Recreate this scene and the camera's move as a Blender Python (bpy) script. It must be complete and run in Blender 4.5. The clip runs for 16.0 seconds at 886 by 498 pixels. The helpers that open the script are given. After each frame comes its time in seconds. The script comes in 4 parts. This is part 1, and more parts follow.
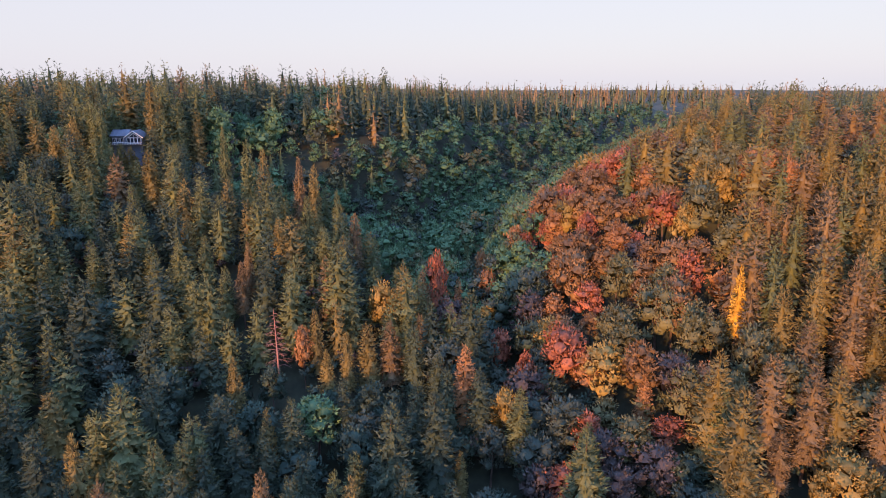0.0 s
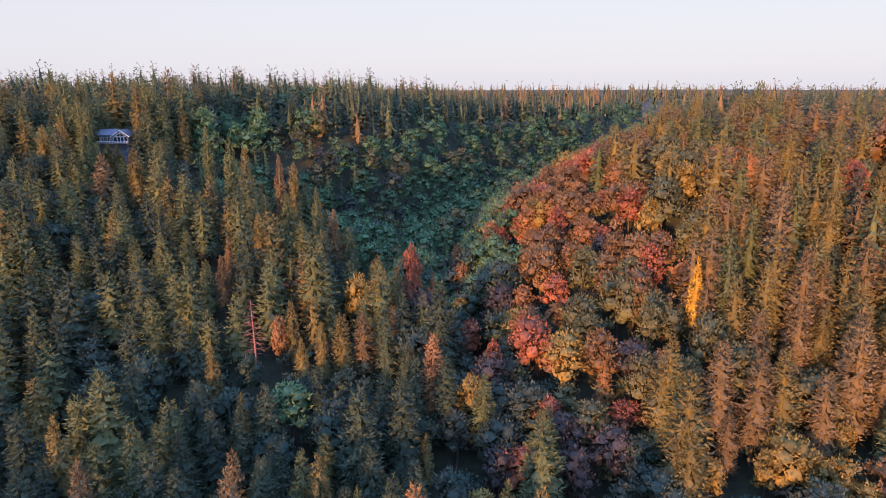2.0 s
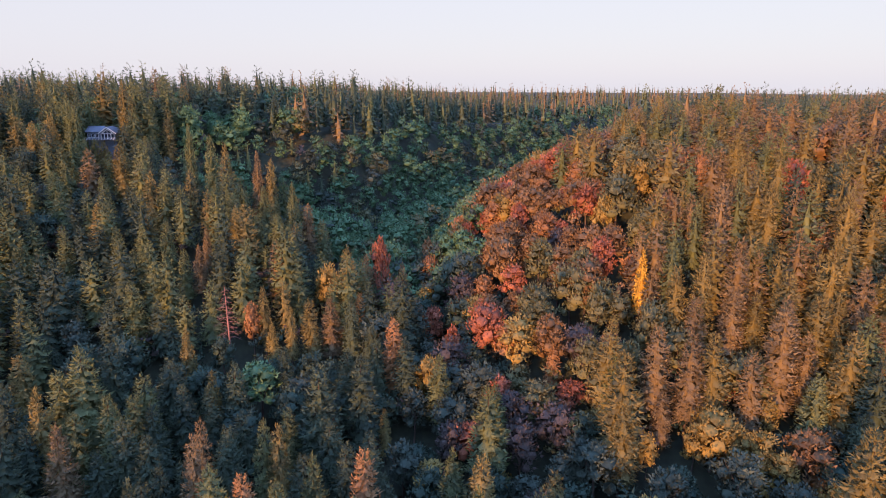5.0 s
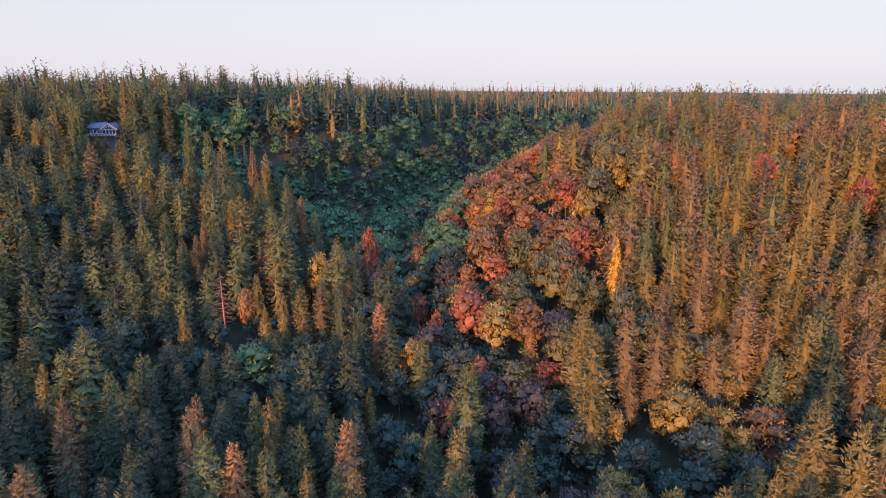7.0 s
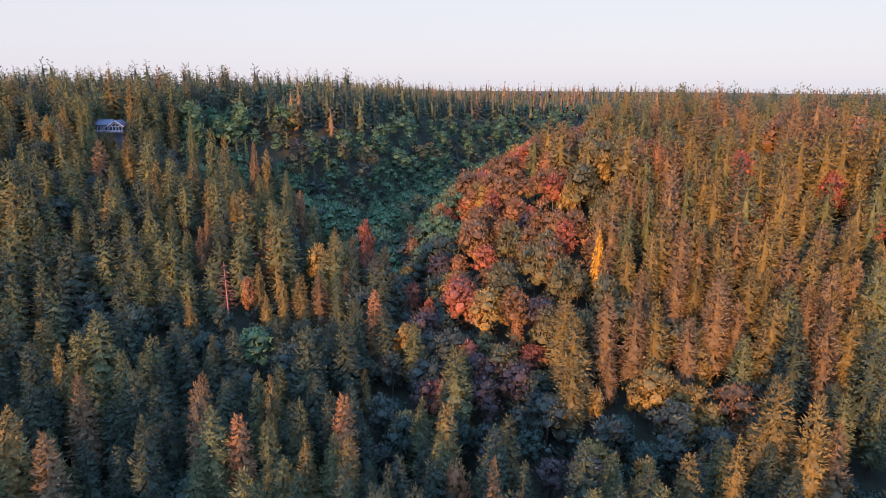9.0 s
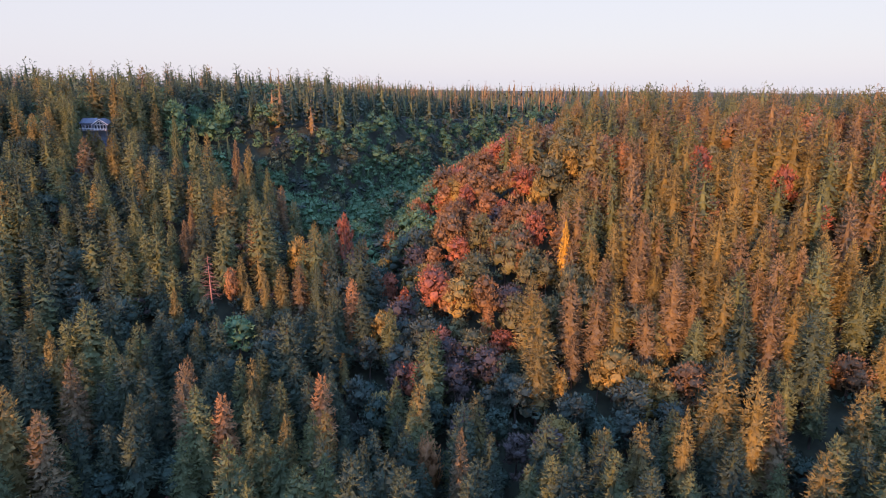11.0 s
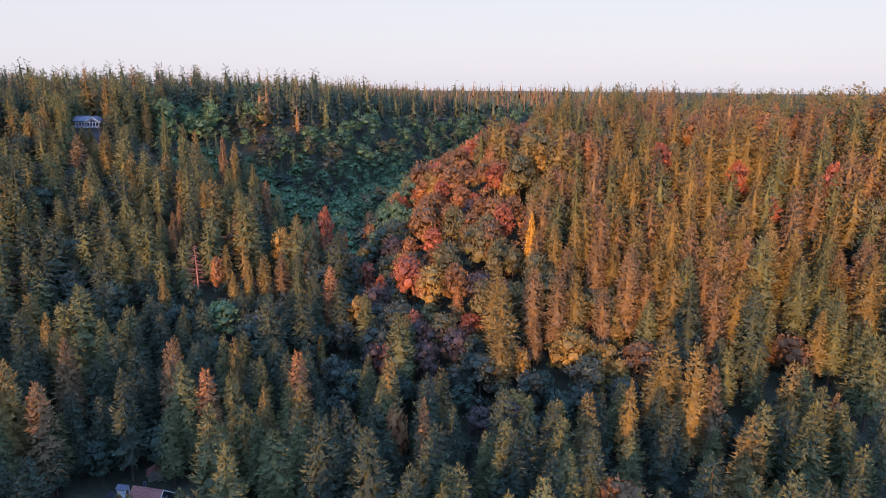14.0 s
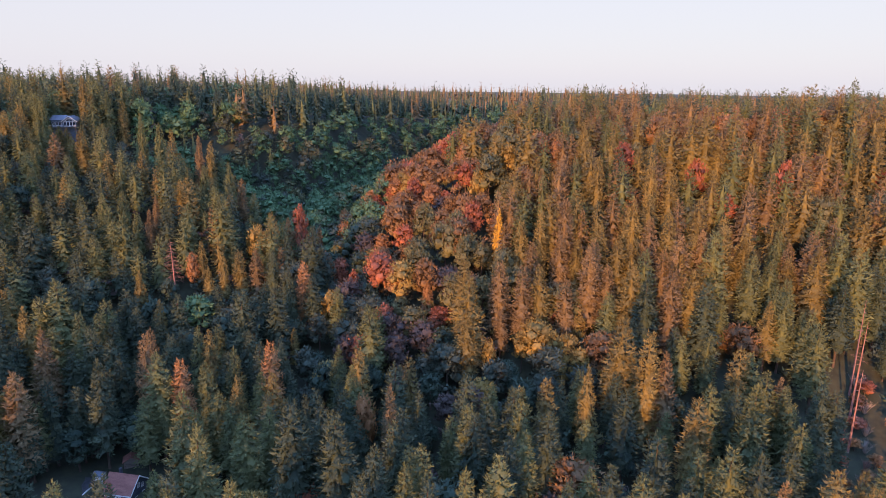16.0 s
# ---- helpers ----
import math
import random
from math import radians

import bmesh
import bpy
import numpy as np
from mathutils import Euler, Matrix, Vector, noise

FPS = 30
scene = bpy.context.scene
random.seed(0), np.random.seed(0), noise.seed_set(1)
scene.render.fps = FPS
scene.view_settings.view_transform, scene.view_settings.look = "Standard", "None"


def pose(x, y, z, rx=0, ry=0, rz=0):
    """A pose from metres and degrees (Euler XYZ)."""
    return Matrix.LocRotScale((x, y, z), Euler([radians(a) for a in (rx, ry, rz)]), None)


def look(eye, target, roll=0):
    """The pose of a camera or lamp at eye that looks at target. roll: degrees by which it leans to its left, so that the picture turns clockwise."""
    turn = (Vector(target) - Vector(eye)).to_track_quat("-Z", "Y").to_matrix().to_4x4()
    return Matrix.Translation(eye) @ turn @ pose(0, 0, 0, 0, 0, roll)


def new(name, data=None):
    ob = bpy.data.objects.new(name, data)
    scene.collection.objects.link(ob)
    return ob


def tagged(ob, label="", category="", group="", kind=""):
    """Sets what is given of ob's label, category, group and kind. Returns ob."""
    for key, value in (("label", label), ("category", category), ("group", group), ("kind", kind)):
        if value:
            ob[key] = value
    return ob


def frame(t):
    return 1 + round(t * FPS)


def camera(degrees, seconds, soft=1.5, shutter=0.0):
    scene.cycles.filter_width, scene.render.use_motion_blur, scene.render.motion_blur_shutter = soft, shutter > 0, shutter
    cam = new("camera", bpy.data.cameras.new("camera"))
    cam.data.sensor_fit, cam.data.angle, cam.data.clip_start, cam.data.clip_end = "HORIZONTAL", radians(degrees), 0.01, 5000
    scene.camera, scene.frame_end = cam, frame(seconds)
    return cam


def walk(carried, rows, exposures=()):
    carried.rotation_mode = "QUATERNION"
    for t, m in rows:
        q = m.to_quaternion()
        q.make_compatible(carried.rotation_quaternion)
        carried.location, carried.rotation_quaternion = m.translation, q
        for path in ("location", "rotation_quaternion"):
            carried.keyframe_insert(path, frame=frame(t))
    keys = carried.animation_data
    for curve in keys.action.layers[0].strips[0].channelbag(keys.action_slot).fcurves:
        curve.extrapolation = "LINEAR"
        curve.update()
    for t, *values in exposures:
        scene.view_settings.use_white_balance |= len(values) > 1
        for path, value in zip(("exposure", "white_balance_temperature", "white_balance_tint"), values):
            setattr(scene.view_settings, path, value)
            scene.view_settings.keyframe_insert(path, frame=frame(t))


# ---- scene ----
cam = camera(68.8, 16.0, 0.8)
METRES, EYE, TILT, LEAN, TURN = 100.0, 100.0, -14.2, 0.0, 0.0
PATH = [
    (0, (0.879, -1.072, 100.39), (0.869, 0.866, 99.897), -0.1),
    (0.5, (2.885, -3.12, 100.393), (2.876, -1.182, 99.901), -0.2),
    (1, (4.972, -5.195, 100.389), (4.962, -3.257, 99.897), -0.2),
    (1.5, (7.123, -7.36, 100.387), (7.115, -5.421, 99.895), -0.2),
    (2, (9.318, -9.572, 100.365), (9.315, -7.634, 99.872), -0.2),
    (2.5, (11.479, -11.831, 100.343), (11.479, -9.892, 99.852), -0.2),
    (3, (13.523, -13.941, 100.331), (13.524, -12.002, 99.842), -0.2),
    (3.5, (15.446, -16.019, 100.313), (15.449, -14.08, 99.822), -0.2),
    (4, (17.216, -18.351, 100.316), (17.222, -16.411, 99.828), -0.0),
    (6.5, (24.904, -32.352, 100.039), (24.91, -30.413, 99.549), 0.3),
    (7, (25.975, -35.489, 99.952), (25.981, -33.55, 99.461), 0.3),
    (7.5, (26.75, -38.729, 99.85), (26.756, -36.79, 99.358), 0.3),
    (8, (27.319, -42.015, 99.77), (27.326, -40.076, 99.278), 0.4),
    (8.5, (27.878, -45.307, 99.734), (27.886, -43.368, 99.241), 0.4),
    (9, (28.541, -48.501, 99.709), (28.55, -46.563, 99.217), 0.4),
    (11.3, (32.967, -62.754, 99.577), (33.029, -60.817, 99.084), 0.4),
    (11.5, (33.397, -63.969, 99.572), (33.462, -62.031, 99.078), 0.4),
    (12, (34.602, -66.886, 99.547), (34.675, -64.949, 99.054), 0.4),
    (12.5, (35.94, -69.677, 99.525), (36.014, -67.74, 99.032), 0.4),
    (13, (37.365, -72.357, 99.503), (37.44, -70.42, 99.01), 0.4),
    (13.5, (38.84, -75.003, 99.497), (38.915, -73.066, 99.005), 0.4),
    (14, (40.293, -77.589, 99.493), (40.367, -75.652, 99.001), 0.5),
    (14.5, (41.736, -80.075, 99.506), (41.812, -78.138, 99.014), 0.5),
    (15, (43.031, -82.494, 99.525), (43.136, -80.558, 99.033), 0.6),
    (15.5, (44.175, -84.822, 99.548), (44.29, -82.887, 99.057), 0.6),
    (16, (45.23, -87.067, 99.572), (45.356, -85.132, 99.083), 0.7),
]
walk(cam, [(t, look(eye, target, roll)) for t, eye, target, roll in PATH])

# ---- world, sun, exposure ----
scene.view_settings.exposure = 1.0
SUN_AZ = radians(26.0)     # the way the light travels, from +y towards +x
SUN_EL = radians(6.0)
world = bpy.data.worlds.new("evening_sky")
scene.world = world
world.use_nodes = True
wn, wl = world.node_tree.nodes, world.node_tree.links
wn.clear()
sky = wn.new("ShaderNodeTexSky")
sky.sky_type = "NISHITA"
sky.sun_disc = False
sky.sun_elevation = SUN_EL
sky.sun_rotation = SUN_AZ + math.pi
sky.altitude = 100
sky.air_density, sky.dust_density, sky.ozone_density = 1.0, 1.0, 1.5
coord, up = wn.new("ShaderNodeTexCoord"), wn.new("ShaderNodeSeparateXYZ")
wl.new(coord.outputs["Generated"], up.inputs["Vector"])
pale = wn.new("ShaderNodeValToRGB")      # pale pink haze low down, clear blue overhead
pale.color_ramp.elements[0].position, pale.color_ramp.elements[0].color = 0.16, (0.425, 0.415, 0.475, 1)
pale.color_ramp.elements[1].position, pale.color_ramp.elements[1].color = 0.6, (0.45, 0.73, 1.5, 1)
wl.new(up.outputs["Z"], pale.inputs["Fac"])
lift = wn.new("ShaderNodeVectorMath")
lift.operation = "SCALE"
lift.inputs["Scale"].default_value = 13.0
wl.new(pale.outputs["Color"], lift.inputs["Vector"])
haze = wn.new("ShaderNodeMix")
haze.data_type = "RGBA"
haze.inputs["Factor"].default_value = 0.8
wl.new(lift.outputs["Vector"], haze.inputs["B"])
bg = wn.new("ShaderNodeBackground")
bg.inputs["Strength"].default_value = 0.083
out = wn.new("ShaderNodeOutputWorld")
wl.new(sky.outputs["Color"], haze.inputs["A"])
wl.new(haze.outputs["Result"], bg.inputs["Color"])
wl.new(bg.outputs["Background"], out.inputs["Surface"])

sun_data = bpy.data.lights.new("sun", "SUN")
sun_data.energy, sun_data.angle, sun_data.color = 5.0, radians(0.6), (1.0, 0.455, 0.19)
sun = new("sun", sun_data)
toward = Vector((math.sin(SUN_AZ) * math.cos(SUN_EL), math.cos(SUN_AZ) * math.cos(SUN_EL), -math.sin(SUN_EL)))
sun.matrix_world = look((0, 0, 300), Vector((0, 0, 300)) + toward)


# ---- materials ----
def nodes_of(name):
    m = bpy.data.materials.new(name)
    m.use_nodes = True
    t = m.node_tree
    t.nodes.clear()
    return m, t.nodes, t.links


def ramp(nodes, stops):
    r = nodes.new("ShaderNodeValToRGB")
    e = r.color_ramp.elements
    while len(e) < len(stops):
        e.new(0.5)
    for el, (p, c) in zip(e, stops):
        el.position, el.color = p, (*c, 1)
    return r


def foliage(name, dark, light, through_light=0.25):
    """Leaves or needles: hue varied leaf by leaf, tree by tree and in patches."""
    dark, light = [1.25 * c * k for c, k in zip(dark, (1, 1, 1.12))], [1.6 * c * k for c, k in zip(light, (1, 1, 1.12))]
    m, n, l = nodes_of(name)
    geo, info, tex = n.new("ShaderNodeNewGeometry"), n.new("ShaderNodeObjectInfo"), n.new("ShaderNodeTexNoise")
    pos = n.new("ShaderNodeNewGeometry")
    tex.inputs["Scale"].default_value, tex.inputs["Detail"].default_value = 0.16, 4
    l.new(pos.outputs["Position"], tex.inputs["Vector"])
    a = n.new("ShaderNodeMath"); a.operation = "MULTIPLY_ADD"
    l.new(geo.outputs["Random Per Island"], a.inputs[0]); a.inputs[1].default_value = 0.5
    b = n.new("ShaderNodeMath"); b.operation = "MULTIPLY_ADD"
    l.new(tex.outputs["Fac"], b.inputs[0]); b.inputs[1].default_value, b.inputs[2].default_value = 0.9, -0.36
    l.new(b.outputs[0], a.inputs[2])
    c = n.new("ShaderNodeMath"); c.operation = "MULTIPLY_ADD"
    l.new(info.outputs["Random"], c.inputs[0]); c.inputs[1].default_value = 0.3
    l.new(a.outputs[0], c.inputs[2])
    r = ramp(n, [(0.0, dark), (1.0, light)])
    l.new(c.outputs[0], r.inputs["Fac"])
    p, tr, mix, o = n.new("ShaderNodeBsdfPrincipled"), n.new("ShaderNodeBsdfTranslucent"), n.new("ShaderNodeMixShader"), n.new("ShaderNodeOutputMaterial")
    p.inputs["Roughness"].default_value = 0.7
    p.inputs["Specular IOR Level"].default_value = 0.25
    l.new(r.outputs["Color"], p.inputs["Base Color"])
    l.new(r.outputs["Color"], tr.inputs["Color"])
    mix.inputs["Fac"].default_value = through_light
    l.new(p.outputs[0], mix.inputs[1]); l.new(tr.outputs[0], mix.inputs[2])
    l.new(mix.outputs[0], o.inputs["Surface"])
    return m


def surface(name, dark, light, scale=1.0, rough=0.8, stretch=(1, 1, 1), bump=0.3, metal=0.0):
    """A rough surface with grain at two scales and a fine relief."""
    m, n, l = nodes_of(name)
    tc, mp = n.new("ShaderNodeTexCoord"), n.new("ShaderNodeMapping")
    mp.inputs["Scale"].default_value = stretch
    l.new(tc.outputs["Object"], mp.inputs["Vector"])
    t1, t2 = n.new("ShaderNodeTexNoise"), n.new("ShaderNodeTexNoise")
    t1.inputs["Scale"].default_value, t1.inputs["Detail"].default_value = scale, 6
    t2.inputs["Scale"].default_value, t2.inputs["Detail"].default_value = scale * 0.12, 3
    for t in (t1, t2):
        l.new(mp.outputs[0], t.inputs["Vector"])
    mx = n.new("ShaderNodeMath"); mx.operation = "MULTIPLY_ADD"
    l.new(t2.outputs["Fac"], mx.inputs[0]); mx.inputs[1].default_value = 0.9
    sb = n.new("ShaderNodeMath"); sb.operation = "SUBTRACT"
    l.new(t1.outputs["Fac"], sb.inputs[0]); sb.inputs[1].default_value = 0.45
    l.new(sb.outputs[0], mx.inputs[2])
    r = ramp(n, [(0.2, dark), (0.8, light)])
    l.new(mx.outputs[0], r.inputs["Fac"])
    p, o, bp = n.new("ShaderNodeBsdfPrincipled"), n.new("ShaderNodeOutputMaterial"), n.new("ShaderNodeBump")
    p.inputs["Roughness"].default_value, p.inputs["Metallic"].default_value = rough, metal
    bp.inputs["Strength"].default_value = bump
    l.new(t1.outputs["Fac"], bp.inputs["Height"])
    l.new(bp.outputs[0], p.inputs["Normal"])
    l.new(r.outputs["Color"], p.inputs["Base Color"])
    l.new(p.outputs[0], o.inputs["Surface"])
    return m


BARK = surface("bark", (0.035, 0.025, 0.02), (0.12, 0.085, 0.065), 2.5, 0.9, (1, 1, 0.2))
PALE_BARK = surface("pale_bark", (0.16, 0.13, 0.11), (0.42, 0.36, 0.32), 2.0, 0.85, (1, 1, 0.3))
EARTH = surface("forest_floor", (0.016, 0.02, 0.012), (0.045, 0.05, 0.026), 0.35, 0.95)

RED_TWIG = surface("dead_twigs", (0.14, 0.07, 0.06), (0.34, 0.18, 0.15), 3.0, 0.9)
WHITE = surface("white_paint", (0.62, 0.62, 0.63), (0.82, 0.82, 0.82), 1.5, 0.6, bump=0.05)
SLATE = surface("slate_blue_boards", (0.10, 0.13, 0.19), (0.2, 0.24, 0.32), 1.2, 0.7, (1, 1, 8))
TIN = surface("pale_tin", (0.10, 0.115, 0.155), (0.18, 0.2, 0.255), 1.0, 0.45, (6, 1, 1), 0.1, 0.2)
TRIM_WOOD = surface("weathered_wood", (0.08, 0.065, 0.055), (0.22, 0.18, 0.15), 2.0, 0.8, (1, 1, 5))
DARK_WALL = surface("dark_boards", (0.03, 0.037, 0.05), (0.075, 0.085, 0.11), 1.5, 0.75, (1, 1, 8))
RED_ROOF = surface("red_shingles", (0.15, 0.055, 0.045), (0.32, 0.14, 0.11), 2.2, 0.85, (1, 3, 3))
DARK_ROOF = surface("dark_felt", (0.018, 0.018, 0.024), (0.05, 0.05, 0.06), 1.2, 0.85)
GLASS = surface("dark_glass", (0.02, 0.028, 0.045), (0.035, 0.045, 0.07), 0.5, 0.06, bump=0.0)

NEEDLES = [
    # dark green, darkened further so that its colour carries shade on near firs
    foliage("needles_dark_shaded", (0.02, 0.034, 0.025), (0.06, 0.08, 0.042)),
    foliage("needles_olive", (0.046, 0.06, 0.028), (0.12, 0.135, 0.052)),
    foliage("needles_golden", (0.07, 0.062, 0.024), (0.175, 0.142, 0.046)),
    foliage("needles_brown", (0.075, 0.056, 0.03), (0.175, 0.128, 0.058)),
    foliage("needles_yellow", (0.22, 0.13, 0.02), (0.42, 0.27, 0.04)),
    foliage("needles_orange", (0.13, 0.07, 0.03), (0.28, 0.16, 0.065)),
]
LEAVES = [
    foliage("leaves_deep_green", (0.042, 0.08, 0.04), (0.1, 0.175, 0.07)),
    # grey green and mauve brown are darkened to carry the valley shade
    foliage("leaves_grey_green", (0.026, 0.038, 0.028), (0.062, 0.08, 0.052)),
    foliage("leaves_rust", (0.09, 0.054, 0.026), (0.2, 0.12, 0.048)),
    foliage("leaves_orange", (0.13, 0.062, 0.028), (0.27, 0.145, 0.055)),
    foliage("leaves_red", (0.14, 0.05, 0.028), (0.3, 0.115, 0.058)),
    foliage("leaves_yellow", (0.12, 0.09, 0.025), (0.25, 0.18, 0.05)),
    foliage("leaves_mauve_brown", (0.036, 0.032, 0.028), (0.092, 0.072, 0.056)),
    foliage("leaves_olive", (0.055, 0.058, 0.028), (0.14, 0.135, 0.055)),
    # darkened copy of green leaves: valley shade put into the base colour
    foliage("leaves_shaded_green", (0.018, 0.034, 0.025), (0.05, 0.075, 0.045)),
]


# ---- the lie of the land ----
def smooth(t):
    t = np.clip(t, 0, 1)
    return t * t * (3 - 2 * t)


PLATEAU, LOWLAND = 73.0, -19.3


def canyon_line(y):
    """Where the bottom of the canyon runs: it bends away to +x."""
    return 37.2 - 19.0 * smooth((y - 90) / 170) + 0.275 * (np.sqrt((y - 285) ** 2 + 1600) + y - 285)


def land(x, y):
    """Height of the ground: lowland, a scarp up to a plateau, and a canyon cut into it that bends away."""
    x, y = np.asarray(x, float), np.asarray(y, float)
    d = x - canyon_line(y)
    right = smooth(d / 60 + 0.5)
    rise = smooth((y - 67.6 - 0.215 * (x + 80)) / 262.6) * (1 - right) + smooth((y - 62.4 + 0.25 * (x - 140)) / 216.6) * right
    front = LOWLAND + (PLATEAU - LOWLAND) * rise
    front = front + 8 * smooth((y - 320) / 90) * smooth((30 - x) / 130) - 13 * smooth((y - 400) / 350)
    front = front - 5 * right * smooth((y - 225) / 60)
    bed = -8 + 22 * np.clip((y - 100) / 140, -0.3, 1) + 0.04 * np.clip(y - 240, 0, 700)
    away = np.abs(d)
    upper = smooth((y - 270) / 80)
    bank = 0.114 * away ** 1.64 / 30 ** 0.64 * (1 - upper) + 1.15 * np.clip(away - 52, 0, None) * upper
    spur = np.clip(d + 11 * smooth((y - 195) / 50), 0, None)
    cut = bed + np.maximum(np.where(d < 0, bank, 0), 0.737 * spur ** 0.758 / 30 ** -0.242)
    k = 5.0
    h = np.clip(0.5 + 0.5 * (cut - front) / k, 0, 1)
    z = cut * (1 - h) + front * h - k * h * (1 - h)
    z = z + 37 * np.exp(-((x + 150) / 120) ** 2 - ((y + 50) / 80) ** 2)          # an unseen knoll behind the viewpoint, added to shade the valley
    z = z + 9 * np.exp(-((x + 50) / 28) ** 2 - ((y - 234) / 24) ** 2)            # the spur's crest and the hollow behind it
    z = z - 14 * np.exp(-((x + 66) / 36) ** 2 - ((y - 300) / 30) ** 2)
    return z + 1.4 * np.sin(x * 0.041 + 1) * np.cos(y * 0.037) + 0.6 * np.sin(x * 0.13 + y * 0.11)


def raw_mesh(name, verts, tris, mats, index=None, shade=False, normals=None):
    me = bpy.data.meshes.new(name)
    verts, tris = np.asarray(verts, np.float32), np.asarray(tris, np.int32)
    me.vertices.add(len(verts))
    me.vertices.foreach_set("co", verts.ravel())
    me.loops.add(tris.size)
    me.loops.foreach_set("vertex_index", tris.ravel())
    me.polygons.add(len(tris))
    me.polygons.foreach_set("loop_start", np.arange(0, tris.size, tris.shape[1], dtype=np.int32))
    for m in mats:
        me.materials.append(m)
    if index is not None:
        me.polygons.foreach_set("material_index", np.asarray(index, np.int32))
    me.polygons.foreach_set("use_smooth", np.full(len(tris), shade or normals is not None))
    me.update(calc_edges=True)
    if normals is not None:
        me.normals_split_custom_set_from_vertices(np.asarray(normals, np.float32))
    return me


def axis(lo, hi, step, far):
    a = np.arange(lo, hi + 1, step)
    g = step * np.cumsum(1.35 ** np.arange(1, 60))
    g = g[g < far]
    return np.concatenate([(lo - g)[::-1], a, hi + g])


gx, gy = axis(-420, 520, 8, 4600), axis(-320, 900, 8, 4600)
GX, GY = np.meshgrid(gx, gy)
GZ = land(GX, GY)
ii = np.arange(GX.size).reshape(GX.shape)
quads = np.stack([ii[:-1, :-1], ii[:-1, 1:], ii[1:, 1:], ii[1:, :-1]], -1).reshape(-1, 4)
ground = new("ground", raw_mesh("ground", np.stack([GX, GY, GZ], -1).reshape(-1, 3), quads, [EARTH], None, True))
tagged(ground, "dark forest floor of a wooded canyon below a plateau", "ground", kind="structure")


# ---- trees ----
def tube(path, radii, sides=6):
    """A tapered limb along a path."""
    path = np.asarray(path, float)
    v, t = [], []
    for k, (p, r) in enumerate(zip(path, radii)):
        q = path[min(k + 1, len(path) - 1)] - path[max(k - 1, 0)]
        q = q / np.linalg.norm(q)
        u = np.cross(q, (0.3, 0.9, 0.1)); u /= np.linalg.norm(u)
        w = np.cross(q, u)
        for s in range(sides):
            a = 2 * math.pi * s / sides
            v.append(p + r * (math.cos(a) * u + math.sin(a) * w))
    for k in range(len(path) - 1):
        for s in range(sides):
            a, b = k * sides + s, k * sides + (s + 1) % sides
            t += [(a, b, b + sides), (a, b + sides, a + sides)]
    return np.array(v), np.array(t)


def joined(pieces):
    v, t, n = [], [], 0
    for a, b in pieces:
        v.append(a); t.append(b + n); n += len(a)
    return np.concatenate(v), np.concatenate(t)


def sprays_at(base, way, length, width, rng, single, facing=0.0):
    """Leafy sprays from base along way, rolled at random: folded kites, or single blades."""
    n = len(base)
    way = way / (np.linalg.norm(way, axis=1, keepdims=True) + 1e-9)
    ref = rng.normal(size=(n, 3)) + facing
    side = np.cross(way, ref)
    side /= np.linalg.norm(side, axis=1, keepdims=True) + 1e-9
    up = np.cross(side, way)
    L, W = np.asarray(length).reshape(-1, 1), np.asarray(width).reshape(-1, 1)
    tip = base + way * L
    if single:
        at = base + way * L * rng.uniform(0, 0.35, (n, 1))
        v = np.stack([at + side * W, tip, at - side * W * rng.uniform(0.5, 1, (n, 1))], 1).reshape(-1, 3)
        return v, np.arange(3 * n).reshape(-1, 3)
    at = base + way * L * rng.uniform(0.35, 0.6, (n, 1)) - up * W * 0.35
    v = np.stack([base, at + side * W, tip, at - side * W], 1).reshape(-1, 3)
    k = 4 * np.arange(n)[:, None]
    return v, np.concatenate([k + (0, 1, 2), k + (0, 2, 3)], 1).reshape(-1, 3)


